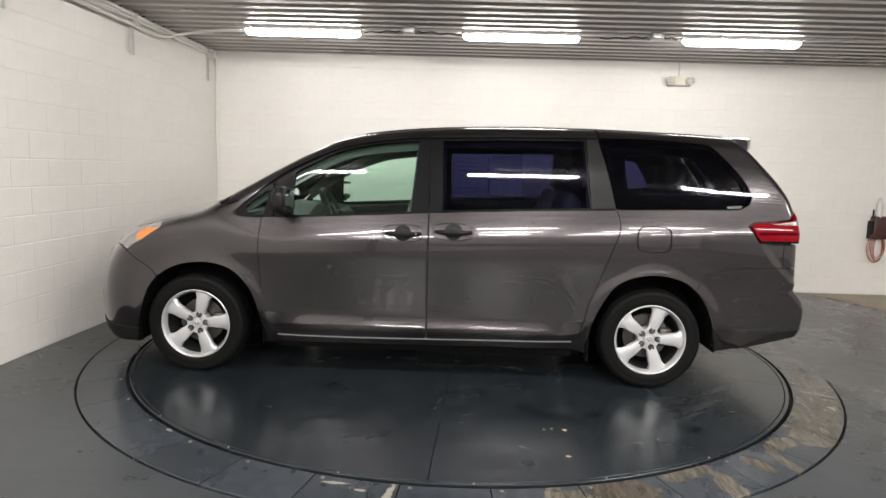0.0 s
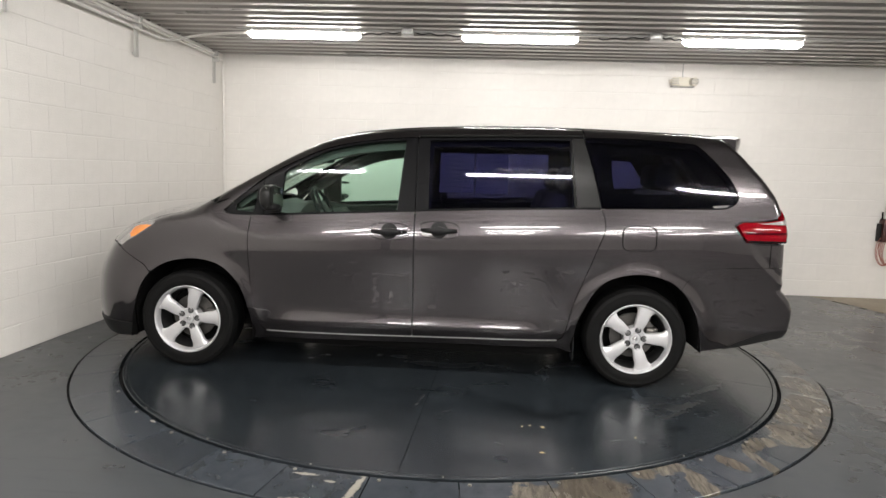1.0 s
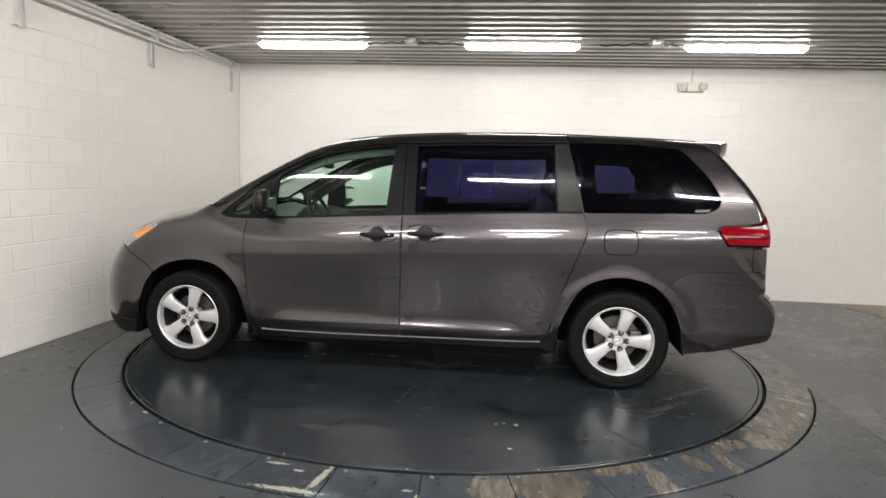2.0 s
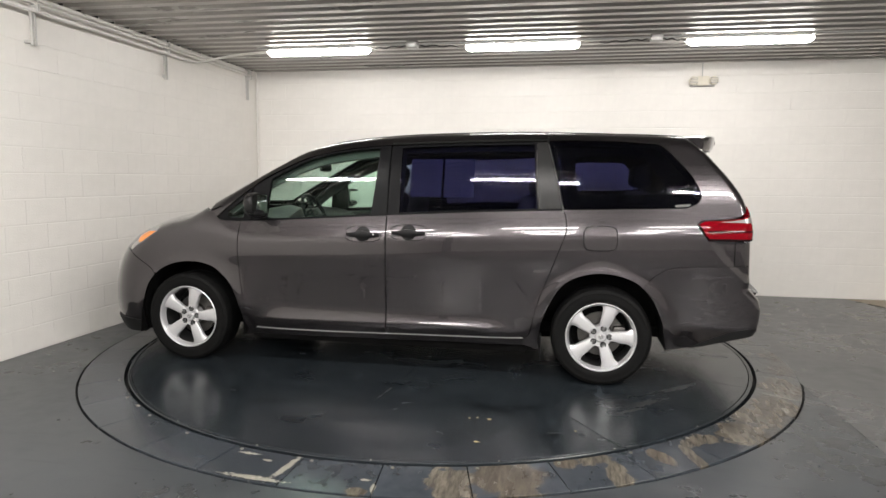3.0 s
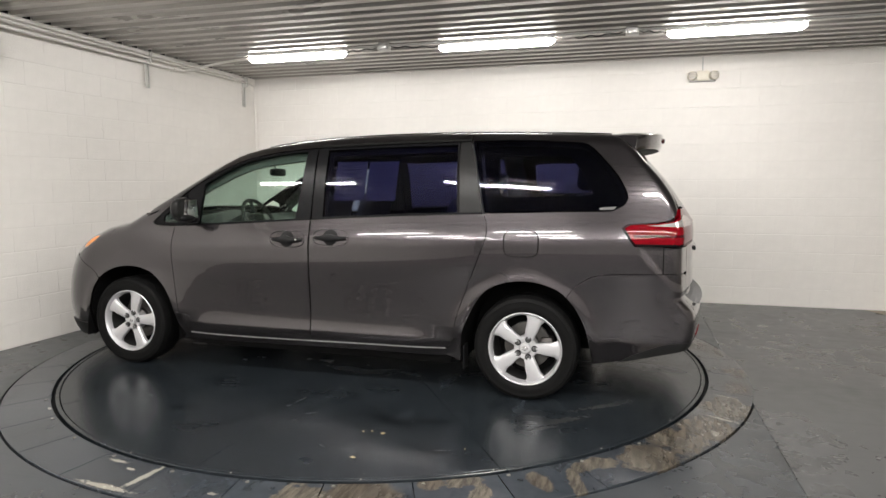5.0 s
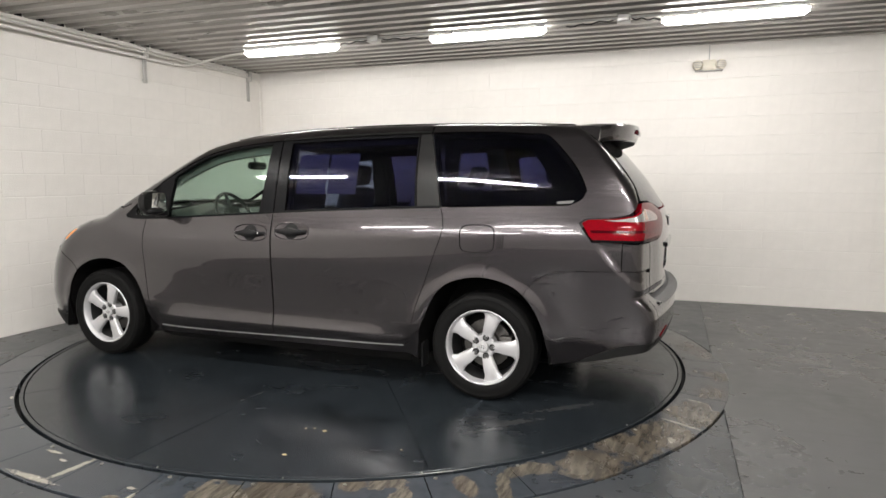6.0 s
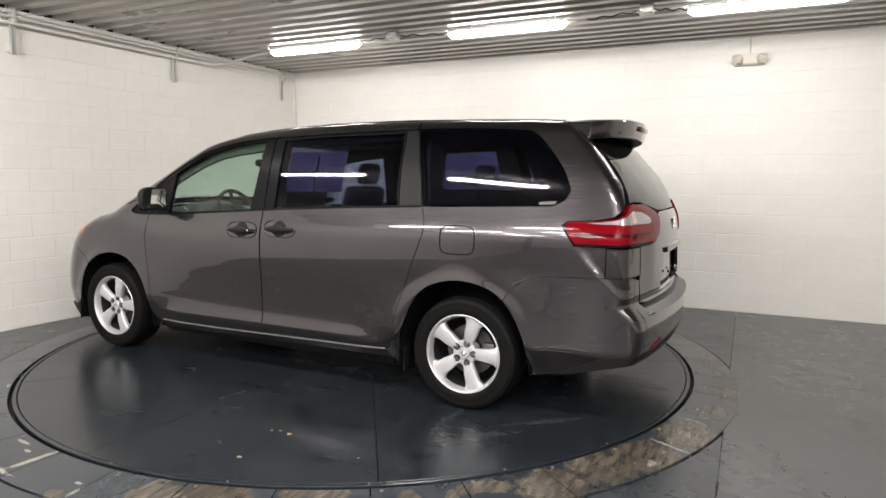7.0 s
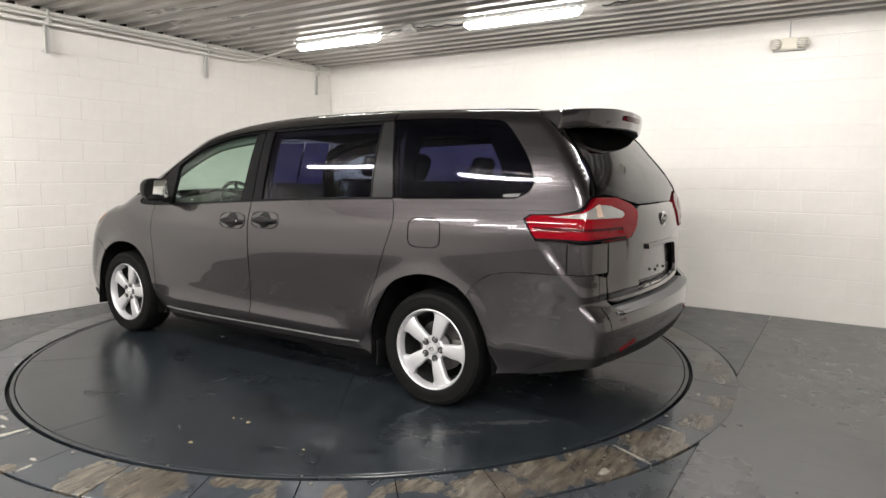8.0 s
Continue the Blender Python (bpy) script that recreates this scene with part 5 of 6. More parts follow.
BLADE = curve([(0.0, -2.332), (0.25, -2.308), (0.42, -2.266), (0.54, -2.220), (0.60, -2.180), (0.632, -2.155)])
BLADE_LOW = curve([(0.0, 1.614), (0.25, 1.610), (0.42, 1.606), (0.54, 1.600), (0.60, 1.590), (0.632, 1.575)])


def spoiler():
    """The roof spoiler: a flat blade with a tall rear face over the rear window, and cheeks that run down to the pillars."""
    bm = bmesh.new()
    rows = []
    for i in range(49):
        v = 0.632 * math.sin(math.pi / 2 * (-1 + i / 24))
        a = abs(v)
        u0, u1, low = -2.035, float(BLADE(a)), float(BLADE_LOW(a))
        z0 = top_z(u0, min(a, 0.60)) - 0.010 * max(0, a - 0.57) / 0.062
        sec = [(u0 + (u1 - u0) * t, v, z0 + top) for t, top in ((0, 0.003), (0.3, 0.006), (0.6, 0.006), (0.85, 0.003), (0.955, -0.001), (1.0, -0.010))]
        h = z0 - 0.010 - low
        sec += [(u1 + 0.001, v, low + 0.70 * h), (u1 + 0.006, v, low + 0.30 * h), (u1 + 0.016, v, low + 0.05 * h), (u1 + 0.026, v, low)]
        back = min(-2.125, u1 + 0.10)
        sec += [(min(back + 0.02, -2.09), v, low + 0.018), (u0 - 0.03, v, low + 0.5 * h)]
        rows.append([bm.verts.new(p) for p in sec])
    n = len(rows[0])
    for q, w in zip(rows, rows[1:]):
        for k in range(n):
            bm.faces.new((q[k], q[(k + 1) % n], w[(k + 1) % n], w[k]))
    # the ends round over into a small cap
    for row, s in ((rows[0], -1), (rows[-1], 1)):
        crest = max(v.co.z for v in row)
        for v in row:
            v.co.y += s * 0.40 * (crest - v.co.z)
        mid = sum((v.co for v in row), Vector()) / n
        edge = [bm.verts.new(mid + 0.985 * (v.co - mid) + Vector((0, s * 0.003, 0))) for v in row]
        for k in range(n):
            bm.faces.new((row[k], row[(k + 1) % n], edge[(k + 1) % n], edge[k]))
        bm.faces.new(edge)
    bmesh.ops.recalc_face_normals(bm, faces=bm.faces[:])
    under = bmesh.new()
    low = [[under.verts.new(q[k].co + Vector((0.0, 0.0, -0.003))) for k in (9, 10, 11)] for q in rows[2:-2]]
    for q, w in zip(low, low[1:]):
        for k in range(2):
            under.faces.new((q[k], q[k + 1], w[k + 1], w[k]))
    sp = part("spoiler", bm, PAINT, minivan)
    part("underside", under, PLASTIC, sp, "black spoiler underside")
    part("brake_lamp", boxed((-2.336, -0.13, 1.660), (-2.310, 0.13, 1.690), 0.005), DARK_RED_LENS, sp, "dark red high brake lamp")
    return sp


spoiler()
bm = bmesh.new()
tube(bm, [(-2.30, 0.28, 1.40), (-2.345, 0.24, 1.345), (-2.36, 0.20, 1.33)], 0.012, 8)
part("wiper_pivot", bm, PLASTIC, tailgate, "small black wiper pivot")

# roof side bars
for s in (-1, 1):
    bm = bmesh.new()
    tube(bm, [(u, s * (float(ROOF_EDGE(u)) - 0.012), top_z(u, float(ROOF_EDGE(u)) - 0.012)) for u in steps(0.42, -2.0, 26)], 0.006, 8)
    part("roof_moulding", bm, BLACK_TRIM, minivan, "black roof gutter moulding")


# ---- wheels ----
def wheel(u, v, turn):
    """A tyre on a five-spoke alloy rim, with brake disc; the outer face looks to +v."""
    w = part("wheel", lathe(bmesh.new(), [(0.222, -0.10), (0.240, -0.112), (0.285, -0.118), (0.315, -0.108), (0.329, -0.088), (0.3335, -0.05), (0.3335, 0.05), (0.329, 0.088), (0.319, 0.106), (0.300, 0.115), (0.296, 0.1135), (0.275, 0.118), (0.250, 0.116), (0.236, 0.110), (0.226, 0.100)], 80, close=True), RUBBER, minivan, "black tyre")
    w.name = "tyre"
    bm = bmesh.new()
    for r0 in (0.02, 0.055):
        for s in (-1, 1):
            lathe(bm, [(0.330, s * r0 - 0.004), (0.3338, s * r0 - 0.003), (0.3338, s * r0 + 0.003), (0.330, s * r0 + 0.004)], 60, close=True)
    part("tread_rib", bm, RUBBER, w)
    rim = part("rim", lathe(bmesh.new(), [(0.233, 0.098), (0.234, 0.108), (0.229, 0.112), (0.222, 0.107), (0.217, 0.094), (0.209, 0.066), (0.214, 0.06), (0.225, 0.095)], 80, close=True), ALLOY, w, "silver alloy rim")
    part("barrel", lathe(bmesh.new(), [(0.2085, 0.064), (0.200, -0.02), (0.197, -0.09), (0.206, -0.098), (0.224, -0.10), (0.212, -0.08), (0.2125, 0.06)], 64, close=True), DARK_ALLOY, rim, "dull inner rim barrel")
    spokes = bmesh.new()
    for k in range(5):
        a = radians(turn + 72 * k)
        ca, sa = math.cos(a), math.sin(a)
        rows = []
        for i in range(13):
            t = i / 12
            r = 0.045 + (0.217 - 0.045) * t
            half = 0.033 - 0.003 * math.sin(min(1, t / 0.45) * math.pi) + 0.015 * t + 0.020 * max(0, t - 0.78) ** 1.2 / 0.22 ** 1.2
            depth = 0.088 - 0.010 * (1 - t) + 0.006 * math.sin(math.pi * t)
            row = []
            for q, dh in ((-1.0, -0.030), (-0.97, -0.008), (-0.80, -0.001), (-0.4, 0.0015), (0.0, 0.002), (0.4, 0.0015), (0.80, -0.001), (0.97, -0.008), (1.0, -0.030)):
                x, y = r, q * half
                # the ends follow the rim's circle
                x = math.sqrt(max(1e-6, r * r - y * y * (t ** 3)))
                row.append(spokes.verts.new((x * ca - y * sa, depth + dh, x * sa + y * ca)))
            rows.append(row)
        for p, q in zip(rows, rows[1:]):
            for j in range(8):
                spokes.faces.new((p[j], p[j + 1], q[j + 1], q[j]))
    bmesh.ops.recalc_face_normals(spokes, faces=spokes.faces[:])
    for f in spokes.faces:
        if f.normal.y < -0.5:
            f.normal_flip()
    sp = part("spokes", spokes, ALLOY, rim)
    part("hub", lathe(bmesh.new(), [(0.001, 0.0), (0.074, 0.0), (0.074, 0.072), (0.066, 0.081), (0.040, 0.079), (0.036, 0.072), (0.001, 0.072)], 40), ALLOY, rim)
    part("centre_cap", lathe(bmesh.new(), [(0.001, 0.06), (0.033, 0.06), (0.034, 0.084), (0.030, 0.089), (0.001, 0.091)], 30), ALLOY, rim, "round silver centre cap")
    badge = bmesh.new()
    for rx, rz in ((0.017, 0.012), (0.007, 0.011), (0.012, 0.005)):
        tube(badge, [(rx * math.cos(b), 0.0915, rz * math.sin(b)) for b in [2 * math.pi * i / 20 for i in range(21)]], 0.0012, 5)
    part("cap_emblem", badge, CHROME, rim)
    for k in range(5):
        a = radians(turn + 72 * k)
        nut = bmesh.new()
        lathe(nut, [(0.0115, 0.055), (0.0115, 0.088), (0.008, 0.095), (0.001, 0.096)], 6, pose(0.0585 * math.cos(a), 0, 0.0585 * math.sin(a)))
        part("lug_nut", nut, NUT, rim)
        seat = bmesh.new()
        lathe(seat, [(0.010, 0.070), (0.012, 0.0835), (0.0195, 0.0850), (0.0210, 0.078), (0.0205, 0.06)], 20, pose(0.0585 * math.cos(a), 0, 0.0585 * math.sin(a)), close=True)
        part("nut_seat", seat, DARK_ALLOY, rim)
    part("brake_disc", lathe(bmesh.new(), [(0.001, 0.0), (0.075, 0.01), (0.08, -0.012), (0.150, -0.012), (0.150, -0.034), (0.001, -0.034)], 48), IRON, w, "grey iron brake disc")
    cal = bmesh.new()
    box(cal, (-0.165, -0.065, -0.06), (-0.085, 0.02, 0.06), 0.014)
    part("caliper", cal, IRON, w, "dull iron brake caliper")
    part("backing", lathe(bmesh.new(), [(0.001, -0.07), (0.198, -0.07), (0.198, -0.075), (0.001, -0.075)], 48), LINER, w)
    return w


HUB_Z = 0.353
for u, v, turn, flip in ((1.515, 0.818, 176, 0), (-1.515, 0.818, 180, 0), (1.515, -0.818, 20, 180), (-1.515, -0.818, 50, 180)):
    wh = wheel(u, v, turn)
    wh.matrix_local = pose(u, v, HUB_Z, 0, 0, flip)

# wheel housings and underside
for u, line in ((1.475, arch_front), (-1.51, arch_rear)):
    for s in (-1, 1):
        bm = bmesh.new()
        rows = []
        for p, z in line:
            d = Vector((p - u, 0, z - 0.34))
            d = d.normalized() * (d.length + 0.004)
            rows.append([bm.verts.new((u + d.x, s * v, 0.34 + d.z)) for v in (0.52, 0.75, 0.945)])
        for q, w2 in zip(rows, rows[1:]):
            for k in range(2):
                bm.faces.new((q[k], q[k + 1], w2[k + 1], w2[k]))
        bm.faces.new([r[0] for r in rows])
        part("wheel_housing", bm, LINER, minivan, "black wheel housing")
for s in (-1, 1):
    part("mud_flap", boxed((-1.118, s * 0.80, 0.185), (-1.108, s * 0.905, 0.34), 0.003), PLASTIC, minivan, "short black mud flap")
bm = bmesh.new()
box(bm, (-1.02, -0.86, 0.20), (0.98, 0.86, 0.27), 0.02)
box(bm, (-2.15, -0.62, 0.30), (2.0, 0.62, 0.38), 0.02)
part("underbody", bm, LINER, minivan, "black underbody")
bm = bmesh.new()
tube(bm, [(-1.0, 0.25, 0.24), (-1.8, 0.3, 0.28), (-2.2, 0.45, 0.33)], 0.035, 10)
part("exhaust", bm, IRON, minivan, "dull exhaust pipe")

# inner lining behind the outer panels
inner_low = [(0.99, 0.31), (1.03, 0.70), (1.03, 1.05), (0.98, 1.075)] + belt(0.9, -2.0, 20, -0.02) + [(-2.24, 1.16), (-2.28, 0.86), (-1.95, 0.88), (-1.70, 0.88), (-1.5, 0.88), (-1.30, 0.86), (-1.12, 0.75), (-1.0, 0.5), (-0.97, 0.31)]
for side in (False, True):
    panel("inner_trim", [patch(inner_low, "side", inset=0.028, thick=0.05, step=0.08, gap=0, mirror=side)], DASH, minivan, "dark inner door trim")
    fender_inner = [(1.07, 0.84), (1.07, 1.07), (1.30, 1.08), (1.70, 0.97), (1.80, 0.92), (1.78, 0.84), (1.62, 0.85), (1.47, 0.86), (1.3, 0.86), (1.14, 0.84)]
    panel("inner_fender", [patch(fender_inner, "side", inset=0.026, thick=0.02, step=0.08, gap=0, mirror=side)], LINER, minivan)
    rear_inner = [(-2.30, 0.45), (-2.40, 0.45), (-2.40, 1.0), (-2.30, 1.1), (-2.10, 1.1), (-2.06, 0.8), (-2.0, 0.45)]
    panel("inner_corner", [patch(rear_inner, "side", inset=0.026, thick=0.02, step=0.08, gap=0, mirror=side)], LINER, minivan)
head_in = [(u, v * 0.97) for u, v in roof_line]
panel("headlining", [patch(head_in, "top", inset=0.036, thick=0.02, step=0.12, gap=0.02)], LINING, minivan, "pale cloth roof lining")
back_in = [(0.66, 0.70), (0.66, 1.16), (-0.66, 1.16), (-0.66, 0.70)]
panel("tailgate_trim", [patch(back_in, "rear", inset=0.05, thick=0.02, step=0.12, gap=0)], DASH, minivan, "dark tailgate trim")


# ---- door mirrors and handles ----
def oval_shell(bm, c, r, power=2.6, n=16, m=14):
    """A rounded block like a pebble."""
    rows = []
    for i in range(1, m):
        t = math.pi * i / m
        rows.append([bm.verts.new((c[0] + r[0] * math.copysign(abs(math.sin(t) * math.cos(a)) ** (2 / power), math.cos(a)), c[1] + r[1] * math.copysign(abs(math.cos(t)) ** (2 / power), math.cos(t)),
                                   c[2] + r[2] * math.copysign(abs(math.sin(t) * math.sin(a)) ** (2 / power), math.sin(a)))) for a in [2 * math.pi * k / n for k in range(n)]])
    for q, w in zip(rows, rows[1:]):
        for k in range(n):
            bm.faces.new((q[k], q[(k + 1) % n], w[(k + 1) % n], w[k]))
    bm.faces.new(rows[0])
    bm.faces.new(rows[-1][::-1])
    bmesh.ops.recalc_face_normals(bm, faces=bm.faces[:])
    return bm


for s in (1, -1):
    bm = oval_shell(bmesh.new(), (0.890, s * 1.045, 1.212), (0.060, 0.098, 0.082))
    for v in bm.verts:
        if v.co.x < 0.864:
            v.co.x = 0.864
    if s < 0:
        bmesh.ops.rotate(bm, cent=(0.88, -1.03, 1.21), matrix=Euler((0, 0, radians(-22))).to_matrix(), verts=bm.verts[:])
    house = part("door_mirror", bm, SATIN_TRIM, minivan, "dark door mirror")
    bm = bmesh.new()
    box(bm, (-0.003, -0.082, -0.064), (0.004, 0.082, 0.064), 0.025, 3, pose(0.8605 if s > 0 else 0.856, s * 1.047, 1.213, 0, 3, -20 if s > 0 else -22))
    part("mirror_glass", bm, MIRROR, house, "mirror glass")
    bm = oval_shell(bmesh.new(), (0.885, s * 1.03, 1.150), (0.050, 0.08, 0.028))
    part("mirror_base", bm, PLASTIC, house, "black lower shell")
    bm = bmesh.new()
    box(bm, (0.845, s * 0.92, 1.11), (0.93, s * 1.0, 1.17), 0.018)
    part("mirror_foot", bm, PLASTIC, house, "black mirror foot")

for u0, z0, name_parent in ((0.125, 1.012, "front_door"), (-0.203, 1.030, "sliding_door")):
    for s in (1, -1):
        door = bpy.data.objects[name_parent if s > 0 else name_parent + ".001"]
        v0 = side_v(u0, z0)
        flat = lambda rx, rz, n=28: [(u0 + rx * math.cos(a), z0 + rz * math.sin(a)) for a in [2 * math.pi * k / n for k in range(n)]]
        rimz = [(u0 + 0.130 * math.copysign(abs(math.cos(a)) ** 0.6, math.cos(a)), z0 + 0.054 * math.copysign(abs(math.sin(a)) ** 0.72, math.sin(a))) for a in [2 * math.pi * k / 40 for k in range(40)]]
        panel("handle_surround", [patch(rimz, "side", inset=-0.0035, thick=0.006, gap=0, step=0.012, mirror=s < 0, bulge=-0.012)], PAINT, door)
        panel("handle_cup", [patch(flat(0.056, 0.052), "side", inset=-0.0045, thick=0.004, gap=0, step=0.015, mirror=s < 0, bulge=-0.004)], PLASTIC, door, "dark handle recess")
        lip_p = lay(np.array(rimz), "side", -0.002)[0]
        lip = bmesh.new()
        tube(lip, [(p[0], s * p[1], p[2]) for p in (*lip_p, lip_p[0])], 0.0036, 8)
        part("recess_lip", lip, PAINT, door)
        bm = bmesh.new()
        rows = []
        for i in range(17):
            t = -1 + i / 8
            hz = 0.017 * (1 - 0.35 * t * t) + 0.012 * math.exp(-(t / 0.35) ** 2)
            off = 0.030 * (1 - t ** 4) + 0.004
            rows.append([bm.verts.new((u0 + 0.118 * t, s * (v0 + off + 0.010 * math.cos(a)), z0 - 0.002 + hz * math.sin(a))) for a in [2 * math.pi * k / 10 for k in range(10)]])
        for q, w in zip(rows, rows[1:]):
            for k in range(10):
                bm.faces.new((q[k], q[(k + 1) % 10], w[(k + 1) % 10], w[k]))
        bm.faces.new(rows[0])
        bm.faces.new(rows[-1][::-1])
        bmesh.ops.recalc_face_normals(bm, faces=bm.faces[:])
        handle = part("handle", bm, PLASTIC, door, "black pull handle")
        if name_parent == "front_door":
            bm = bmesh.new()
            lathe(bm, [(0.001, 0.0), (0.0075, 0.0), (0.006, 0.004), (0.001, 0.004)], 16, pose(u0 - 0.088, s * (v0 + 0.036), z0 + 0.001, 0, 0, 0 if s > 0 else 180))
            part("lock", bm, CHROME, handle, "chrome key lock")

# ---- cabin ----
bm = bmesh.new()
box(bm, (-2.3, -0.50, 0.385), (1.1, 0.50, 0.41), 0.004)
box(bm, (-0.98, -0.86, 0.33), (0.96, 0.86, 0.40), 0.01)
part("cabin_floor", bm, DARK_CLOTH, minivan, "dark carpet floor")
bm = bmesh.new()
rows = []
for i in range(21):
    v = -0.80 + 1.60 * i / 20
    hump = 0.085 * math.exp(-((v - 0.42) / 0.26) ** 2)
    rows.append([bm.verts.new(p) for p in ((1.36, v, 1.08), (1.10, v, 1.115 + 0.4 * hump), (0.92, v, 1.10 + hump), (0.80, v, 1.07 + hump), (0.74, v, 1.0), (0.72, v, 0.86), (0.82, v, 0.66), (1.05, v, 0.80))])
for q, w in zip(rows, rows[1:]):
    for k in range(8):
        bm.faces.new((q[k], q[(k + 1) % 8], w[(k + 1) % 8], w[k]))
bm.faces.new(rows[0])
bm.faces.new(rows[-1][::-1])
bmesh.ops.recalc_face_normals(bm, faces=bm.faces[:])
part("dashboard", bm, DASH, minivan, "dark plastic dashboard")
part("centre_console", boxed((0.30, -0.12, 0.40), (0.82, 0.12, 0.86), 0.04, 3), DASH, minivan, "dark centre console")
bm = bmesh.new()
tilt = pose(0.69, 0.40, 1.095, 0, -62, 0)
tube(bm, [tilt @ Vector((0.185 * math.cos(a), 0.185 * math.sin(a), 0)) for a in [2 * math.pi * k / 40 for k in range(41)]], 0.015, 10)
wheel_ring = part("steering_wheel", bm, PLASTIC, minivan, "black steering wheel")
bm = bmesh.new()
box(bm, (-0.07, -0.075, -0.04), (0.07, 0.075, 0.015), 0.02, 3, tilt)
for a in (0, 180, 270):
    b = radians(a + 90)
    tube(bm, [tilt @ Vector((0.05 * math.cos(b), 0.05 * math.sin(b), -0.01)), tilt @ Vector((0.18 * math.cos(b), 0.18 * math.sin(b), 0))], 0.014, 8)
part("wheel_hub", bm, PLASTIC, wheel_ring)
bm = bmesh.new()
tube(bm, [tilt @ Vector((0, 0, -0.02)), tilt @ Vector((0.0, 0, -0.30))], 0.035, 10)
part("steering_column", bm, DASH, wheel_ring)
bm = oval_shell(bmesh.new(), (0.76, 0.0, 1.485), (0.022, 0.115, 0.034), 3.5)
rear_mirror = part("inside_mirror", bm, PLASTIC, minivan, "black inside mirror")
part("mirror_stalk", tube(bmesh.new(), [(0.77, 0, 1.50), (0.79, 0, 1.54), (0.79, 0, 1.56)], 0.009, 8), PLASTIC, rear_mirror)


def seat(u, v, wide, lean=16, heads=1):
    """A car seat: cushion, leaning back, headrests on posts."""
    c = part("seat", boxed((u - 0.05, v - wide / 2, 0.60), (u + 0.50, v + wide / 2, 0.76), 0.06, 3), CLOTH, minivan, "grey cloth seat")
    part("seat_base", boxed((u, v - wide / 2 + 0.05, 0.40), (u + 0.42, v + wide / 2 - 0.05, 0.61), 0.02), PLASTIC, c)
    m = pose(u, v, 0.70, 0, -lean, 0)
    bm = bmesh.new()
    box(bm, (-0.075, -wide / 2, 0.0), (0.055, wide / 2, 0.62), 0.055, 3, m)
    back = part("backrest", bm, CLOTH, c)
    for k in range(heads):
        vv = 0 if heads == 1 else -wide / 2 + wide * (k + 0.5) / heads
        bm = bmesh.new()
        box(bm, (-0.055, vv - 0.125, 0.64), (0.045, vv + 0.125, 0.82), 0.045, 3, m)
        hr = part("headrest", bm, DARK_CLOTH, c, "dark headrest")
        for d in (-0.05, 0.05):
            part("post", tube(bmesh.new(), [m @ Vector((-0.01, vv + d, 0.60)), m @ Vector((-0.01, vv + d, 0.70))], 0.007, 8), CHROME, hr)
    return c


for s in (1, -1):
    seat(0.19, s * 0.42, 0.50, 15)
    seat(-0.80, s * 0.44, 0.52, 20)
seat(-1.74, 0.0, 1.00, 6, 2)
for s in (1, -1):
    bm = bmesh.new()
    tube(bm, [(-0.075, s * 0.735, 1.50), (-0.10, s * 0.78, 1.1), (-0.12, s * 0.80, 0.6)], 0.016, 6)
    part("seat_belt", bm, DARK_CLOTH, minivan, "dark seat belt")
    line = spline([(1.18, 1.19), (0.95, 1.35), (0.76, 1.452), (0.58, 1.53), (0.39, 1.578), (0.0, 1.622)], 4)
    lo = [(u - 0.03, z - 0.062) for u, z in line[::-1]]
    hi = [(u + 0.012, z + 0.016) for u, z in line]
    panel("pillar_lining", [patch(hi + lo, "side", inset=0.045, thick=0.02, gap=0, step=0.06, mirror=s < 0)], DASH, minivan)
    panel("pillar_lining", [patch([(0.05, 1.62), (-0.14, 1.62), (-0.14, 1.14), (0.09, 1.14)], "side", inset=0.045, thick=0.02, gap=0, step=0.06, mirror=s < 0)], DASH, minivan)
    panel("pillar_lining", [patch([(-1.04, 1.64), (-1.20, 1.64), (-1.28, 1.17), (-1.07, 1.17)], "side", inset=0.045, thick=0.02, gap=0, step=0.06, mirror=s < 0)], CLOTH, minivan)
    quarter_hole = spline([(-1.36, 1.30), (-1.84, 1.31), (-1.90, 1.35), (-1.79, 1.52), (-1.72, 1.555), (-1.36, 1.555), (-1.32, 1.50), (-1.33, 1.34), (-1.36, 1.30)], 3)[:-1]
    panel("quarter_lining", [patch([(-1.20, 1.64), (-1.28, 1.17), (-2.05, 1.20), (-2.26, 1.25), (-2.02, 1.60), (-1.80, 1.63)], "side", inset=0.05, thick=0.02, gap=0, step=0.06, holes=[quarter_hole], mirror=s < 0)], LINER, minivan, "black lining round the quarter window")
    panel("rail_lining", [patch([(-0.10, 1.64), (-0.10, 1.575), (-1.10, 1.60), (-1.10, 1.65)], "side", inset=0.045, thick=0.02, gap=0, step=0.08, mirror=s < 0)], DASH, minivan)

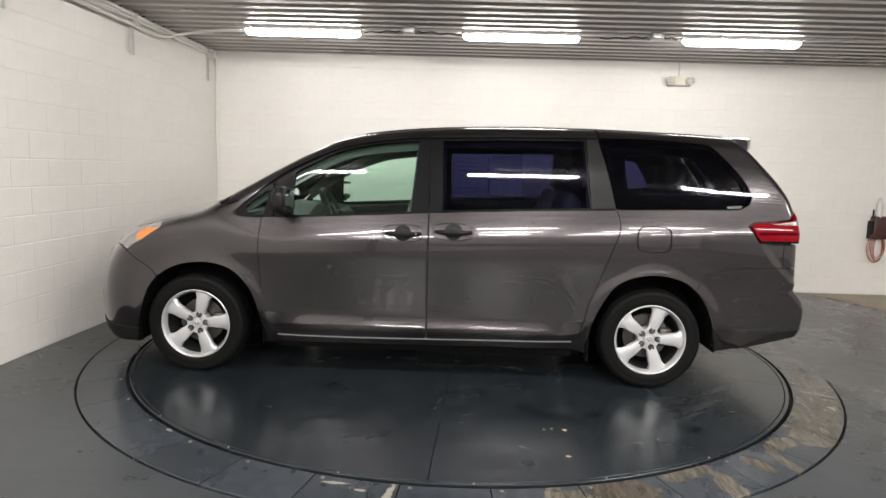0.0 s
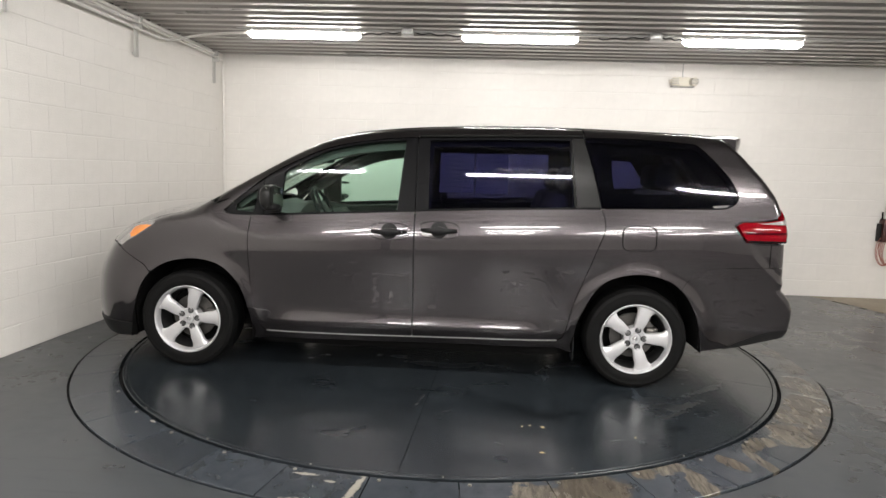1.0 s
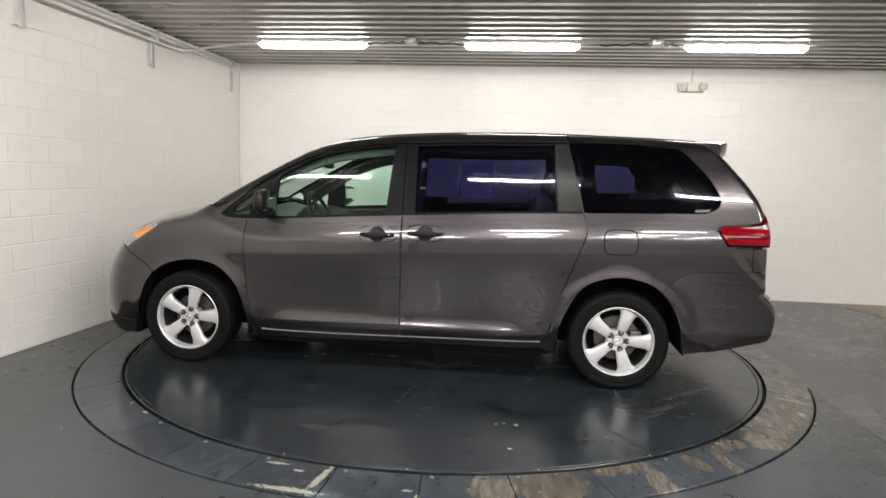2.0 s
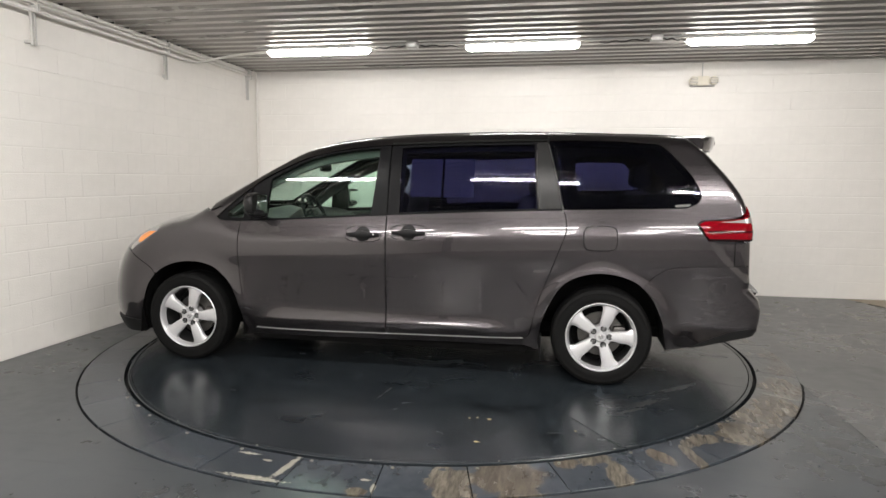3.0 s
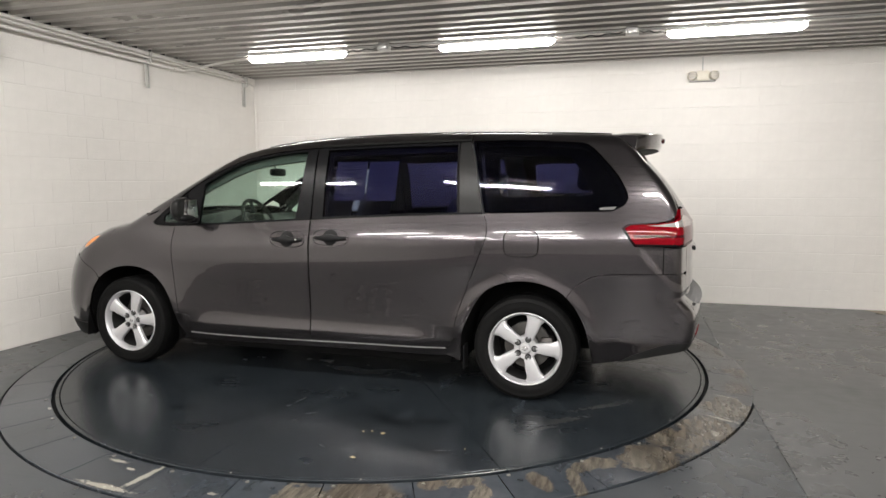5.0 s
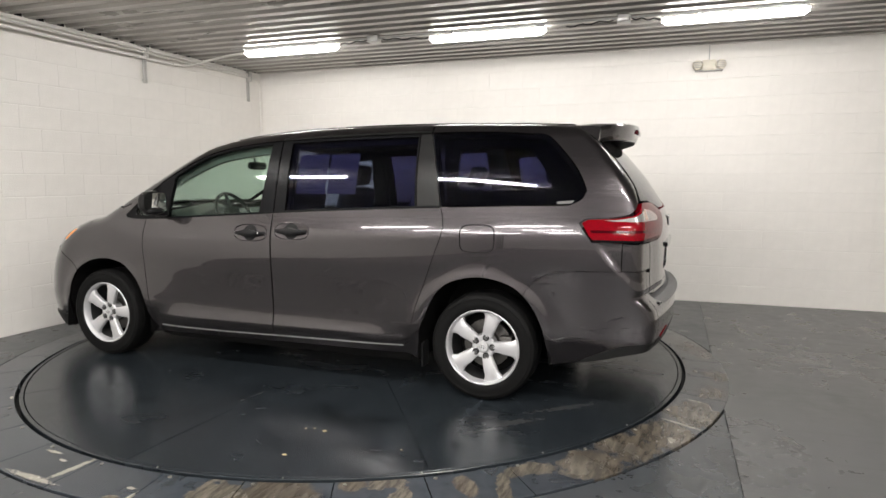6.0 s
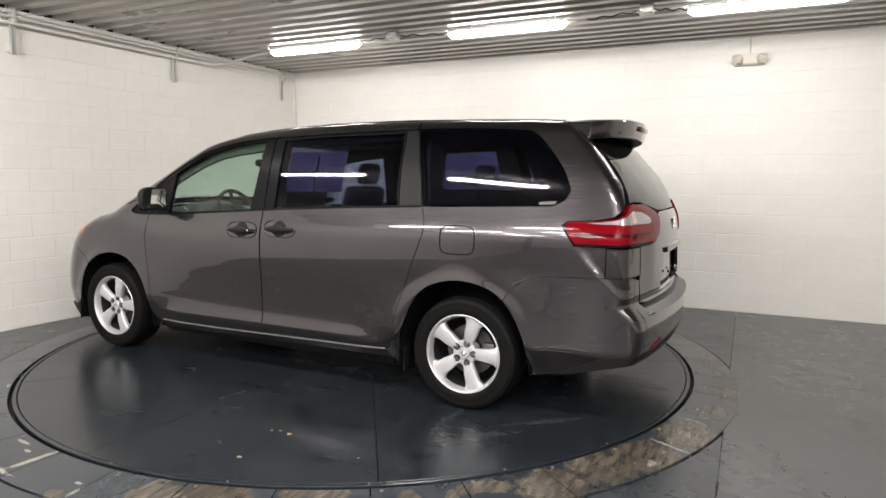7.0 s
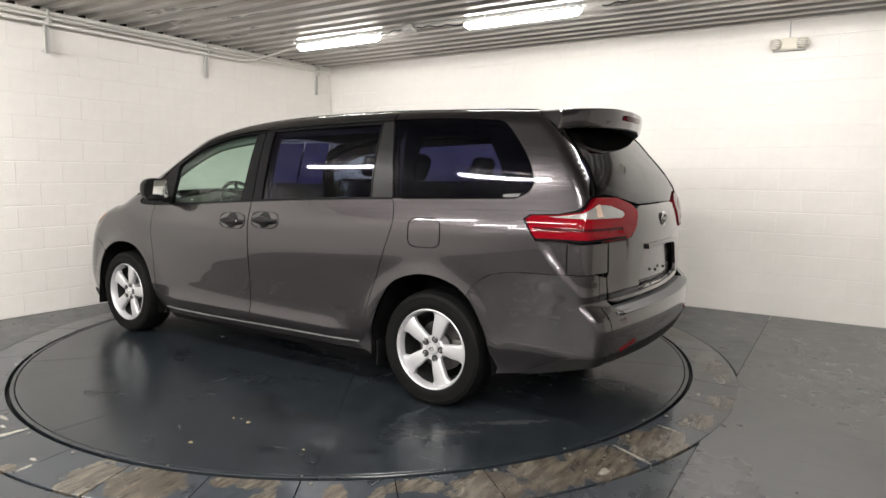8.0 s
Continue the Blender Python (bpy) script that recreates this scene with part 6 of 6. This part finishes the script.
# price sheets stuck inside the near sliding window
for u0, u1, z0, z1 in ((-0.190, -0.412, 1.275, 1.535), (-0.430, -0.640, 1.275, 1.535)):
    sheet = panel("price_sheet", [patch([(u0, z0), (u0, z1), (u1, z1), (u1, z0)], "side", inset=0.022, thick=0.0012, gap=0, step=0.05)], PAPER, bpy.data.objects["sliding_door"], "printed paper sheet stuck inside the window")
    bars = []
    for k, wide in enumerate((0.10, 0.17, 0.13, 0.18, 0.15, 0.17, 0.10, 0.16)):
        zz = z1 - 0.03 - 0.028 * k
        bars.append(patch([(u0 - 0.018, zz), (u0 - 0.018, zz + 0.006), (u0 - 0.018 - wide, zz + 0.006), (u0 - 0.018 - wide, zz)], "side", inset=0.0212, thick=0.0004, gap=0, step=0.08))
    panel("print_lines", bars, INK, sheet, "rows of unreadable print")

# grey tag in the lower corner of the rear side window
panel("window_tag", [patch([(-1.955, 1.228), (-1.95, 1.242), (-2.05, 1.250), (-2.035, 1.232)], "side", inset=0.0005, thick=0.002, gap=0, step=0.05)], TAG_GREY, minivan, "small grey tag on the window corner")

# ---- loose scraps on the disc ----
for k, (x, y, r) in enumerate(((0.804, 3.688, 0.015), (0.768, 3.357, 0.011), (0.690, 3.684, 0.008), (0.735, 3.700, 0.005), (1.29, 3.60, 0.006))):
    bm = bmesh.new()
    pts = [(x + r * (0.6 + 0.5 * random.random()) * math.cos(a) * (1.6 if k % 2 else 1), y + r * (0.6 + 0.5 * random.random()) * math.sin(a), 0.0205) for a in [2 * math.pi * i / 11 for i in range(11)]]
    low = [bm.verts.new(p) for p in pts]
    c = bm.verts.new((x, y, 0.0255))
    for i in range(11):
        bm.faces.new((low[i], low[(i + 1) % 11], c))
    tagged(part("debris", bm, SCRAP, smooth=False), "small pale chip of debris on the turntable", "debris", "floor debris")

# ---- wall blocks ----
lay_blocks(wall_north, lambda s, z: pose(-2.84 + s, Y1 - 0.0005, z), 28, 14, 21)
N_WEST = 26
SKEW = math.degrees(math.atan2(WEST1 - WEST0, Y1 - 4.2))


def west_pose(s, z):
    y = Y1 - 0.01 - s - BL
    return pose(west_at(y) + 0.0005, y, z, 0, 0, 90 - SKEW)


lay_blocks(wall_west, west_pose, N_WEST, 14, 15)


# near-black boxes paint the shade in the ceiling rib ends over the west wall
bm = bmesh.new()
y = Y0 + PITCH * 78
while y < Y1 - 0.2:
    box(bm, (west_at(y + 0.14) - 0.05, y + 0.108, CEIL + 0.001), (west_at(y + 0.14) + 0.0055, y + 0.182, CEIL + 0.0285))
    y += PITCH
tagged(part("rib_gaps", bm, DARK_GAP, smooth=False), "near-black blocks painting the shade in the ceiling rib ends above the wall", "gap", kind="stuff")
